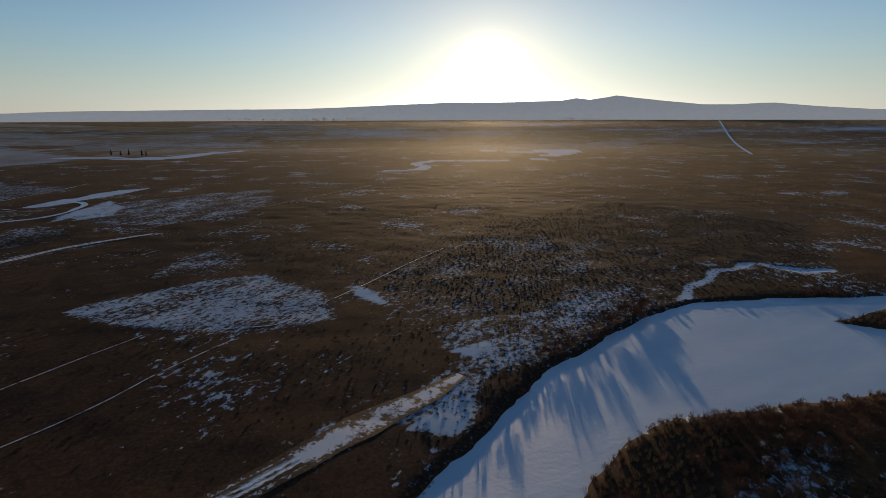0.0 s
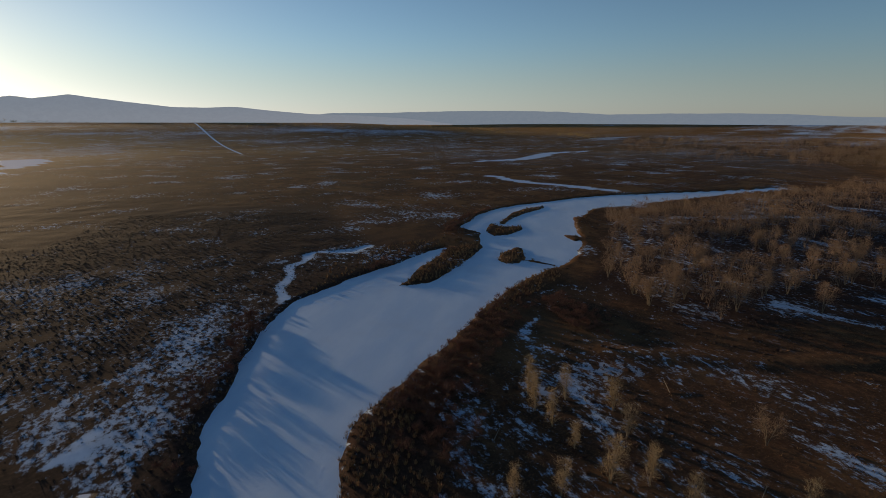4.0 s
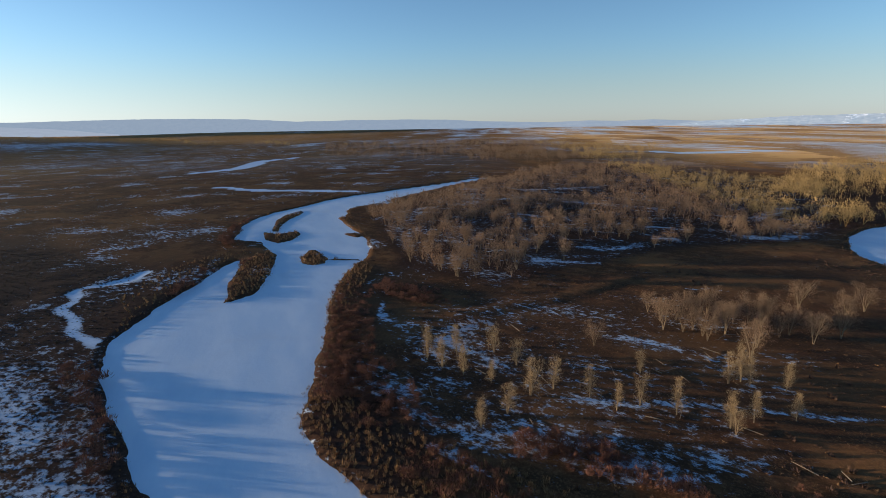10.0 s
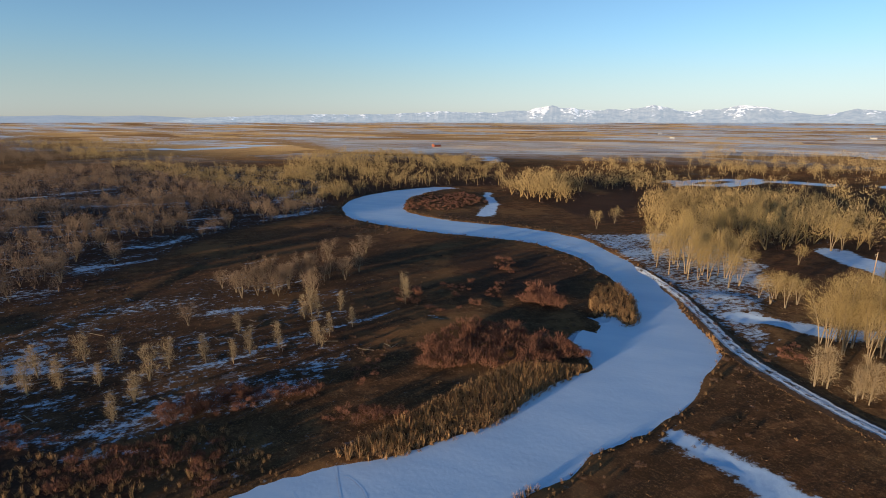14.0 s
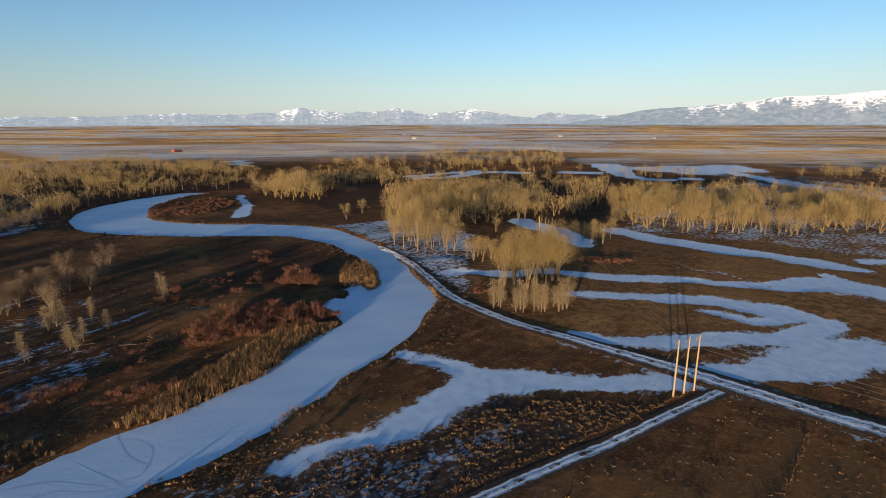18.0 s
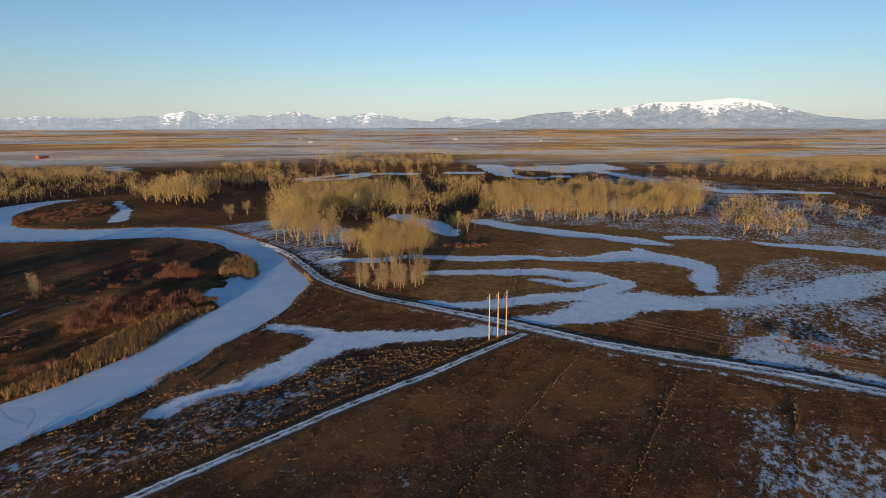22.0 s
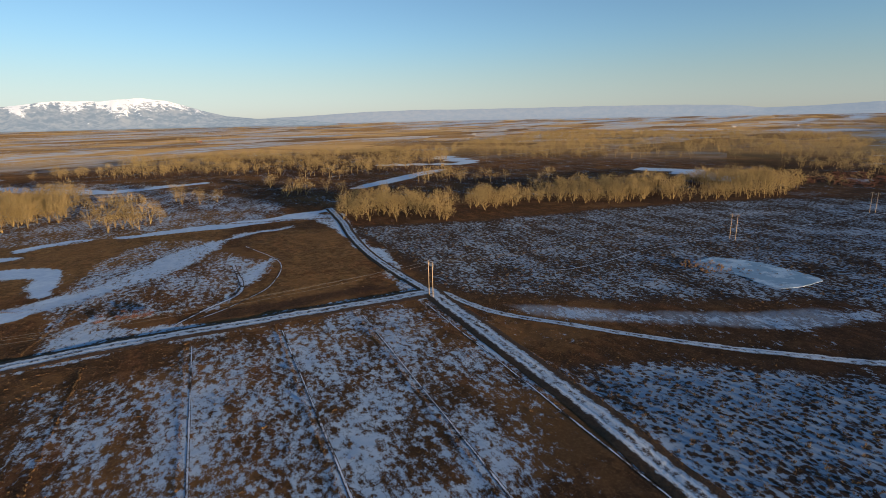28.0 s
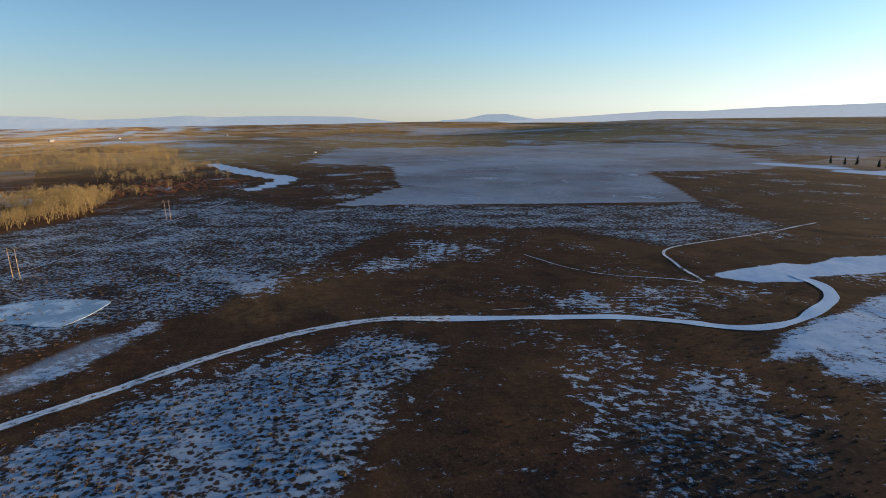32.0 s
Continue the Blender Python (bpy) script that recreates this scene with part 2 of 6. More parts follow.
def track_material(name, earth=(0.05, 0.03, 0.017)):
    m = Net(name, 0.85, 0.2)
    a = m.math('ABSOLUTE', m.attr("across"))
    wob = m.math('MULTIPLY', m.math('SUBTRACT', m.noise(2.5, 5, 0.65), 0.5), 0.9)
    rut = m.ramp(m.math('ABSOLUTE', m.math('SUBTRACT', m.math('ADD', a, wob), 0.5)), 0.06, 0.34, 1, 0)
    edge = m.ramp(m.math('ADD', a, wob), 0.75, 0.98, 0, 1)
    patch = m.ramp(m.noise(2.2, 7, 0.72), 0.4, 0.54)
    white = m.math('MULTIPLY', m.math('MAXIMUM', m.math('MULTIPLY', rut, m.ramp(m.noise(5, 6, 0.7), 0.36, 0.5, 0.3, 1.0)), m.math('MULTIPLY', patch, 0.85)), m.math('SUBTRACT', 1.0, edge))
    soil = m.mix(m.ramp(m.noise(0.7, 4), 0.3, 0.7), earth, (0.085, 0.05, 0.028))
    m.color(m.mix(white, soil, (0.58, 0.66, 0.76)))
    return m.bump(m.math('SUBTRACT', m.noise(0.5, 3), rut), 0.5, 0.2).mat


def plain_material(name, a, b, size=0.5, rough=0.85, by="rand"):
    m = Net(name, rough, 0.2)
    r = m.rand() if by == "rand" else m.island()
    col = m.mix(r, a, b)
    dark = tuple(v * 0.6 for v in a)
    m.color(m.mix(m.ramp(m.noise(size, 4), 0.35, 0.75, 0.5, 0), col, dark))
    return m.bump(m.noise(size * 0.4, 3), 0.3, 0.05).mat


def twig_material(name, a, b, size=2.0, glow=0.25):
    """Fine round twigs: light passes round them, so both sides catch it."""
    m = Net(name, 0.9, 0.0)
    col = m.mix(m.island(), a, b)
    col = m.mix(m.ramp(m.noise(size, 4), 0.35, 0.75, 0.35, 0), col, tuple(v * 0.6 for v in a))
    both = m.n.new("ShaderNodeMixShader")
    both.inputs[0].default_value = glow
    for kind, socket in (("ShaderNodeBsdfDiffuse", 1), ("ShaderNodeBsdfTranslucent", 2)):
        sh = m.n.new(kind)
        m.l.new(col, sh.inputs["Color"])
        m.l.new(sh.outputs[0], both.inputs[socket])
    m.l.new(both.outputs[0], m.n["Material Output"].inputs["Surface"])
    m.n.remove(m.b)
    return m.mat


def mountain_material(name, rock, slope, snow_from, glow, veil=0.0):
    m = Net(name, 1.0, 0.0)
    h = m.attr("height")
    n = m.math('ADD', m.math('MULTIPLY', m.noise(34, 9, 0.72, m.stretched(1, 1, 0.6)), 0.7), m.math('MULTIPLY', m.attr("gully"), 0.4))
    col = m.mix(m.ramp(m.noise(60, 8, 0.7, m.stretched(1, 1, 0.45)), 0.4, 0.6), rock, slope)
    if snow_from is not None:
        white = m.ramp(m.math('ADD', h, m.math('MULTIPLY', m.math('SUBTRACT', n, 0.58), 3.6)), snow_from, snow_from + 0.3, 0, 1.0)
        col = m.mix(white, col, (0.8, 0.78, 0.77))
    m.color(col)
    # distance haze put in as emission, with a paler veil low down
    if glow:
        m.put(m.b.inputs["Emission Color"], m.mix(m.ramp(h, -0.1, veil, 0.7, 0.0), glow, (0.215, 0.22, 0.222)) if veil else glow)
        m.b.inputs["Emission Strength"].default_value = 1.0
    return m.mat


GROUND = ground_material()
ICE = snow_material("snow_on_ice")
TRACK = track_material("snowy_wheel_track")
def broken_snow_material():
    m = Net("broken_snow_in_ditch", 0.8, 0.2)
    a = m.math('ADD', m.math('ABSOLUTE', m.attr("across")), m.math('MULTIPLY', m.math('SUBTRACT', m.noise(0.9, 5, 0.7), 0.5), 2.0))
    white = m.math('MULTIPLY', m.ramp(a, 0.45, 0.75, 1, 0), m.ramp(m.noise(6, 6, 0.72), 0.4, 0.5))
    soil = m.mix(m.ramp(m.noise(0.9, 5, 0.7), 0.4, 0.65), (0.03, 0.018, 0.011), (0.085, 0.047, 0.024))
    return m.color(m.mix(white, soil, (0.62, 0.66, 0.74))).mat


BROKEN = broken_snow_material()


def ice_material():
    m = Net("bare_blue_ice", 0.22, 0.5)
    m.color(m.mix(m.ramp(m.noise(7, 5, 0.65), 0.45, 0.62), (0.2, 0.27, 0.36), (0.5, 0.56, 0.64)))
    return m.bump(m.noise(1.5, 4), 0.08, 0.05).mat


POND_ICE = ice_material()
CREEK = snow_material("snow_in_creek", (0.4, 0.4))
BARK = plain_material("pale_cottonwood_bark", (0.2, 0.155, 0.1), (0.26, 0.205, 0.135), 0.6)
TWIG = twig_material("straw_coloured_twigs", (0.5, 0.372, 0.16), (0.24, 0.175, 0.082), 2.0)
TWIG_PALE = twig_material("pale_young_twigs", (0.41, 0.315, 0.185), (0.25, 0.185, 0.115), 2.0)
TWIG_GREY = twig_material("grey_brown_twigs", (0.31, 0.222, 0.15), (0.17, 0.118, 0.084), 3.0)
TWIG_FAR = twig_material("tan_twigs_of_far_trees", (0.46, 0.34, 0.155), (0.28, 0.2, 0.098), 3.0)
WILLOW = plain_material("red_willow_stems", (0.205, 0.09, 0.055), (0.11, 0.06, 0.043), 1.5, by="island")
REED = plain_material("straw_reeds", (0.37, 0.22, 0.1), (0.16, 0.098, 0.048), 1.0, by="island")
SAGE = plain_material("grey_brown_sagebrush", (0.1, 0.07, 0.044), (0.17, 0.115, 0.062), 0.8, by="island")
MEADOW_GRASS = plain_material("brown_meadow_grass", (0.23, 0.14, 0.066), (0.12, 0.072, 0.036), 1.0, by="island")
# darker copy of MEADOW_GRASS: shade of backlit tufts put into the colour
SHADE_GRASS = plain_material("dark_shade_grass", (0.1, 0.058, 0.03), (0.045, 0.026, 0.015), 1.0, by="island")
POLE = plain_material("weathered_pole_wood", (0.5, 0.37, 0.23), (0.42, 0.31, 0.19), 0.8)
LOG = plain_material("grey_dead_wood", (0.22, 0.18, 0.13), (0.15, 0.12, 0.09), 0.5)

# ---- plan tools ----
RNG = np.random.default_rng(7)


def spline(points, step=3.0):
    """A smooth curve through rows of numbers; its first two columns are x, y."""
    p = np.array(points, float)
    p = np.vstack([2 * p[0] - p[1], p, 2 * p[-1] - p[-2]])
    out = []
    for i in range(1, len(p) - 2):
        n = max(2, int(np.hypot(*(p[i + 1, :2] - p[i, :2])) / step))
        t = np.linspace(0, 1, n, endpoint=False)[:, None]
        a, b, c, d = p[i - 1], p[i], p[i + 1], p[i + 2]
        out.append(0.5 * (2 * b + (c - a) * t + (2 * a - 5 * b + 4 * c - d) * t**2 + (3 * b - a - 3 * c + d) * t**3))
    return np.vstack(out + [p[-2:-1]])


TABLE = RNG.random((64, 64))


def value_noise(x, y):
    xi, yi = np.floor(x).astype(int), np.floor(y).astype(int)
    fx, fy = x - xi, y - yi
    fx, fy = fx * fx * (3 - 2 * fx), fy * fy * (3 - 2 * fy)
    g = lambda a, b: TABLE[a % 64, b % 64]
    return (g(xi, yi) * (1 - fx) + g(xi + 1, yi) * fx) * (1 - fy) + (g(xi, yi + 1) * (1 - fx) + g(xi + 1, yi + 1) * fx) * fy


def fbm(x, y, size, octaves=4):
    total, amp, norm = 0.0, 1.0, 0.0
    for k in range(octaves):
        s = 2.0**k / size
        total = total + amp * value_noise(x * s + 17.3 * k, y * s - 9.1 * k)
        norm, amp = norm + amp, amp * 0.5
    return total / norm - 0.5


def smooth(v, lo, hi):
    t = np.clip((v - lo) / (hi - lo), 0, 1)
    return t * t * (3 - 2 * t)


def off_line(x, y, line):
    """How far points lie outside a band along a curve of x, y, half width (negative inside), and the row of the curve next to them."""
    best, row = np.full(x.shape, 1e9), np.zeros(x.shape, int)
    for i in range(len(line) - 1):
        a, b = line[i], line[i + 1]
        d = b[:2] - a[:2]
        t = np.clip(((x - a[0]) * d[0] + (y - a[1]) * d[1]) / max(d @ d, 1e-9), 0, 1)
        far = np.hypot(x - a[0] - t * d[0], y - a[1] - t * d[1]) - (a[2] + t * (b[2] - a[2]))
        near = far < best
        best, row = np.where(near, far, best), np.where(near, i, row)
    return best, row


def outside(x, y, points):
    """The signed distance to a polygon, negative inside."""
    p = np.array(points, float)
    best, inside = np.full(x.shape, 1e9), np.zeros(x.shape, bool)
    for a, b in zip(p, np.roll(p, -1, 0)):
        d = b - a
        t = np.clip(((x - a[0]) * d[0] + (y - a[1]) * d[1]) / (d @ d), 0, 1)
        best = np.minimum(best, np.hypot(x - a[0] - t * d[0], y - a[1] - t * d[1]))
        if abs(d[1]) > 1e-9:
            cut = ((a[1] > y) != (b[1] > y)) & (x < d[0] * (y - a[1]) / d[1] + a[0])
            inside ^= cut
    return np.where(inside, -best, best)


# ---- the plan: river, roads, snow, fields ----
# x, y and half width along the river's middle
RIVER_EAST = [(505, 58, 3), (463, 82, 5), (415, 110, 12), (372, 135, 18), (337, 151, 21), (303, 164, 20), (262, 165, 28), (218, 150, 30), (182, 131, 25), (150, 132, 25),
              (117, 129, 26), (86, 124, 27), (61, 113.5, 21), (40, 102.5, 14), (28, 91.5, 11.8), (16, 78, 9.5), (6.5, 65, 8.8), (-1, 52, 9.2), (-5, 39, 9.2)]
RIVER_SOUTH = [(-5, 39, 9.2), (-12, 24, 9.2), (-17, 7, 8), (-20, -13, 10), (-21.5, -30, 10), (-17, -49, 12), (-15, -61, 8), (-7, -76, 6.5), (5, -93, 6.5), (30, -115, 7.5),
               (61, -133, 11), (90, -132, 14), (116, -124, 15), (152, -118, 16), (184, -124, 18), (219, -158, 19), (232, -190, 15), (234, -222, 9), (226, -240, 4)]
ISLANDS = [[(108, 136), (130, 145), (155, 153), (177, 162), (205, 179), (202, 171), (199, 160), (179, 149), (175, 144), (134, 131), (118, 130), (111, 133)], [(224, 168), (260, 179), (277, 181), (300, 177), (287, 171), (266, 170), (245, 169), (224, 163)], [(224, 173), (219, 162), (228, 153), (220, 148), (204, 147), (196, 152), (204, 162)], [(169, 133), (182, 134), (184, 130), (169, 119), (159, 117), (156, 121), (158, 127)], [(131, 159), (140, 158), (158, 161), (175, 163), (194, 171), (212, 184), (204, 195), (188, 195), (163, 189)]]
ISLANDS += [[(165, 121), (168, 116), (167, 104), (164, 106), (164, 114)], [(209, 117), (219, 127), (222, 120), (214, 112)], [(224, 121), (268, 143), (276, 139), (240, 121)]]
BAY = [(3, -40), (2, -46), (-3, -46), (-2, -52), (1, -55), (7, -57), (5, -61), (-1, -60), (-5, -56), (-11, -58), (-18, -34), (-11, -30), (-3, -38)]
BANK_SNOW = [(-40, 58, 2.5), (-24, 75, 3.5), (-13, 87, 5), (-4, 95, 5.5), (6, 106, 5), (18, 121, 4.5), (34, 137, 4), (62, 164, 3)]
SIDE_LOOP = [(72, 148, 0.8), (77, 157, 1.0), (86, 169, 1.1), (103, 186, 1.3), (115, 194, 1.5), (122, 194, 1.5), (126, 187, 2.8), (134, 184, 3.6), (145, 184, 1.6)]
SLOUGHS = [[(-31, 33, 1.6), (-37, 22, 1.8), (-49, 9, 2.7), (-55, 1, 3.6), (-61, -8, 3.8), (-73, -12, 3.2), (-84, -16, 2.7), (-96, -21, 3.0), (-109, -28, 3.5), (-120, -35, 5.0), (-131, -42, 6.1), (-142, -48, 6.2), (-156, -49, 5.5), (-168, -51, 3.5)], [(-36, -15, 1.6), (-45, -12, 2.1), (-54, -9, 2.6), (-61, -8, 2.5)]]
SLOUGHS += [[(-72, -37, 1.5), (-87, -38, 2.1), (-99, -40, 2.5), (-114, -46, 3.0), (-126, -52, 3.6), (-135, -59, 4.1), (-141, -65, 4.4), (-133, -72, 5.2), (-124, -73, 5.4), (-114, -75, 4.3), (-103, -76, 3.4), (-86, -76, 2.6), (-69, -73, 2.2)], [(-27, -85, 2.8), (-41, -89, 2.8), (-64, -97, 2.6), (-86, -97, 3.4), (-101, -98, 3.0), (-116, -97, 3.3), (-131, -98, 4.2), (-147, -106, 5.8), (-158, -105, 6.0), (-170, -98, 5.0), (-176, -84, 4.0), (-165, -64, 2.6)]]
SLOUGHS += [[(-85, -181, 4.5), (-104, -164, 6.0), (-123, -153, 6.5), (-139, -146, 6.2), (-154, -139, 5.8), (-170, -133, 3.0)], [(-36, -194, 5.0), (-54, -172, 7.0), (-72, -142, 4.5)], [(-178, -147, 4.0), (-196, -148, 5.0), (-206, -147, 2.0)], [(-158, -119, 2.6), (-164, -104, 3.5), (-171, -93, 3.0)], [(-108, -64, 1.8), (-120, -61, 2.0), (-131, -67, 2.0)], [(-164, -47, 2.8), (-180, -52, 4.6), (-192, -57, 6.2), (-207, -64, 6.6), (-227, -79, 5.8), (-240, -91, 2.6)], [(-193, -5, 0.7), (-204, -12, 1.1), (-217, -22, 1.9), (-229, -32, 1.9), (-236, -41, 1.0)]]
SLOUGHS += [[(-288, -110, 4.0), (-310, -104, 5.0), (-303, -80, 5.5), (-290, -56, 3.5), (-274, -25, 2.4), (-262, 0, 2.0)], [(-246, -134, 2.4), (-262, -124, 2.8), (-279, -121, 3.2), (-297, -116, 3.5)], [(-240, -89, 1.6), (-258, -93, 2.0), (-281, -91, 1.8)], [(-148, -56, 2.0), (-160, -53, 1.8), (-172, -47, 1.8)]]
FAR_WATER = [[(96, -379, 5), (92, -437, 6), (26, -469, 7), (-67, -486, 6)], [(-78, -585, 20), (-92, -500, 12), (-100, -462, 8), (-124, -436, 6), (-158, -450, 6)], [(-205, -520, 8), (-232, -440, 8), (-256, -392, 8), (-270, -352, 7)], [(-219, -463, 6), (-266, -350, 7), (-349, -335, 6)], [(-410, -183, 6), (-487, -205, 9), (-549, -221, 7)], [(-671, -45, 8), (-668, -14, 14), (-622, 40, 12)], [(-325, -116, 4), (-287, -116, 7), (-250, -128, 6), (-220, -140, 3)], [(-571, -321, 8), (-640, -250, 9), (-707, -348, 12)]]
FAR_WATER += [[(439, -540, 8), (365, -474, 7)], [(112, -404, 7), (80, -395, 7), (60, -440, 8), (64, -480, 4)], [(185, -238, 2), (165, -214, 2), (147, -193, 3), (127, -160, 4)], [(595, 418, 5), (676, 396, 12), (824, 424, 10), (905, 402, 6)], [(435, 305, 3), (410, 250, 5), (399, 165, 4)], [(990, -280, 14), (930, -337, 18), (1010, -495, 12)], [(-920, 176, 10), (-762, 210, 11), (-690, 236, 11), (-650, 226, 8), (-612, 200, 4)]]
FAR_WATER += [[(-60, 566, 4), (-30, 575, 7), (-20, 610, 7), (-32, 655, 7), (-3, 700, 7), (86, 703, 6), (140, 722, 5)], [(73, 905, 10), (150, 880, 22), (204, 900, 30), (170, 800, 12), (127, 772, 6)], [(-560, 770, 5), (-450, 752, 12), (-395, 760, 20), (-378, 860, 16), (-343, 925, 6)]]
FLOORS = [[(202, 77, 2), (199, 63, 2.4)], [(181, 47, 2), (185, 36, 2)], [(167, 28, 2.6), (163, 17, 2.4), (162, 8, 2)], [(188, 9, 2.6), (186, -4, 2.6), (193, -19, 2.8)], [(237, -37, 3.6), (230, -50, 3.4)], [(214, -69, 3), (209, -84, 4), (211, -99, 3.6)], [(280, 31, 4), (270, 17, 4)], [(245, 19, 3), (247, -1, 3)], [(205, -29, 2.4), (204, -38, 2.4)], [(213, 94, 2), (213, 90, 2)], [(0, 130, 1.8), (11, 135, 2.2), (27, 142, 2.4), (43, 154, 2.2)]]
FLOORS += [[(45, 147, 1.0), (36, 138, 1.3), (27, 126, 1.2), (21, 119, 1.0), (13, 111, 1.0), (6, 105, 1.0)], [(2, 120, 0.8), (7, 121, 1.0), (12, 119, 1.0), (16, 120, 0.6)], [(36, 115, 0.6), (31, 108, 0.7), (24, 103, 0.7), (19, 98, 0.6)], [(80, 151, 0.9), (60, 137, 0.8), (45, 122, 0.6), (39, 117, 0.5)], [(300, 95, 4), (330, 60, 5), (360, 20, 4)], [(330, -10, 5), (300, -60, 5)], [(260, -100, 4), (300, -140, 5)], [(400, 20, 5), (420, -50, 6)]]
STREAKS = [[(53, 38, 0.6), (52, 25, 0.9), (51, 11, 1.05), (48, -1, 0.75), (47, -14, 0.9), (48, -24, 0.52)], [(112, 89, 0.75), (99, 81, 1.8), (91, 74, 1.95)], [(85, 22, 0.75), (83, 12, 1.5), (80, 4, 1.05)], [(37, -26, 0.6), (31, -29, 0.98)], [(124, -16, 1.05), (126, -27, 1.05)], [(100, -10, 0.75), (101, -22, 0.9)], [(93, -10, 0.9), (94, -22, 0.75)], [(76, 56, 0.9), (66, 49, 1.05)], [(64, 43, 0.9), (58, 30, 0.75)], [(55, 70, 0.9), (45, 59, 0.75)], [(42, 40, 0.75), (36, 31, 1.05), (30, 21, 0.9)]]
STREAKS += [[(164, 31, 1.05), (162, 8, 1.05)], [(208, -72, 1.2), (205, -97, 1.35)], [(-105, -115, 0.9), (-121, -111, 1.5), (-132, -98, 1.12)], [(-261, -130, 2.25), (-281, -116, 3), (-300, -102, 3), (-312, -88, 1.5)], [(-177, -143, 1.5), (-203, -146, 2.25)], [(86, 64, 0.9), (75, 57, 1.2)], [(60, 66, 0.75), (58, 56, 0.9)], [(34, 58, 0.75), (28, 48, 0.9)]]
# roads: x, y, half width
ROAD_SOUTH = [(69, -142, 1.31), (46, -131, 1.48), (19, -115, 1.64), (-3, -96, 1.64), (-19, -77, 1.8), (-34, -58, 1.8), (-55, -43, 1.8), (-74, -35, 1.97), (-95, -26, 2.13), (-107, -20, 2.46), (-126, -11, 2.46), (-148, -4, 2.46), (-166, 2, 2.46),
              (-190, 13, 2.46), (-220, 27, 2.46), (-246, 39, 2.46)]
ROAD_BANK = [(-107, -20, 2.21), (-95, -6, 2.21), (-83, 8, 2.21), (-69, 23, 2.21), (-55, 40, 2.21), (-40, 58, 2.38), (-24, 75, 2.55), (-13, 87, 2.6), (-4, 95, 2.0), (4, 104, 1.0)]
ROAD_LINE = [(-248, 36, 2.16), (-240, 52, 2.16), (-232, 69, 2.16), (-221, 92, 2.16), (-213, 109, 2.16), (-200, 133, 2.16), (-186, 166, 1.98), (-174, 200, 1.98), (-165, 224, 1.8), (-143, 251, 1.44)]
ROAD_WEST = [(-248, 42, 1.6), (-244, 64, 1.6), (-248, 86, 1.6), (-256, 118, 1.6), (-267, 146, 1.7), (-277, 170, 1.8), (-281, 190, 2), (-280, 208, 2.2), (-272, 226, 2.8), (-263, 246, 2.2), (-252, 269, 2.2), (-242, 282, 2.2), (-231, 294, 2.2),
             (-228, 308, 2.2), (-231, 325, 2.4), (-236, 340, 2.4), (-245, 349, 2.6), (-256, 352, 2)]
ROAD_WOOD = [(-247, 36, 1.4), (-260, 3, 1.4), (-273, -24, 1.4), (-290, -53, 1.5), (-305, -76, 1.6), (-329, -118, 1.8)]
DIKES = [((-117, -6), (-90, 52)), ((-138, 2), (-112, 56)), ((-158, 10), (-134, 60)), ((-179, 15), (-150, 76)), ((-199, 24), (-166, 94)), ((-220, 32), (-180, 114)), ((-150, -10), (-174, -42))]
CROSS_DIKE = [(-100, -128), (-122, -106), (-142, -72), (-158, -47)]
TRAILS = [[(-84, 66, 0.7), (-78, 77, 0.7), (-69, 92, 0.7), (-63, 107, 0.7), (-54, 124, 0.6)], [(-94, 96, 0.6), (-87, 111, 0.6), (-79, 127, 0.6)], [(-60, 131, 0.9), (-46, 134, 1), (-40, 145, 1), (-29, 165, 0.9), (-14, 195, 0.8), (0, 220, 0.8)], [(-155, 262, 0.8), (-116, 330, 0.8), (-60, 440, 1.0)], [(-238, 44, 0.7), (-232, 56, 0.7), (-218, 86, 0.7), (-206, 111, 0.7), (-194, 136, 0.6)], [(-244, -70, 0.8), (-238, -34, 0.8), (-219, -10, 0.8), (-200, -1, 0.8), (-187, 2, 0.7)]]
TRAILS += [[(-285, 53, 1), (-297, 63, 1), (-317, 70, 1), (-349, 78, 1.1), (-412, 109, 1.3), (-549, 178, 1.8)]]
BROOKS = [[(-224, -44, 0.7), (-210, -13, 0.7), (-195, -5, 0.6), (-182, 1, 0.4)], [(-324, 284, 0.3), (-300, 288, 0.35), (-285, 296, 0.4), (-272, 311, 0.6), (-264, 317, 0.8)], [(-273, 240, 0.2), (-266, 264, 0.4), (-268, 275, 0.4), (-262, 287, 0.4), (-253, 305, 0.3)], [(-310, 455, 0.9), (-306, 400, 0.8), (-304, 345, 0.8), (-285, 328, 0.8), (-265, 319, 0.8)]]
POND = [(-329, 95), (-342, 100), (-344, 114), (-334, 133), (-327, 133), (-315, 126), (-316, 120), (-322, 113), (-324, 102)]
VERGES = [[(x, y, w + 2.4) for x, y, w in road] for road in (ROAD_LINE, ROAD_SOUTH[7:], ROAD_WOOD)]
FAR_ROAD = [(469, 800, 2.2), (640, 1180, 2.6), (995, 1931, 3.4)]
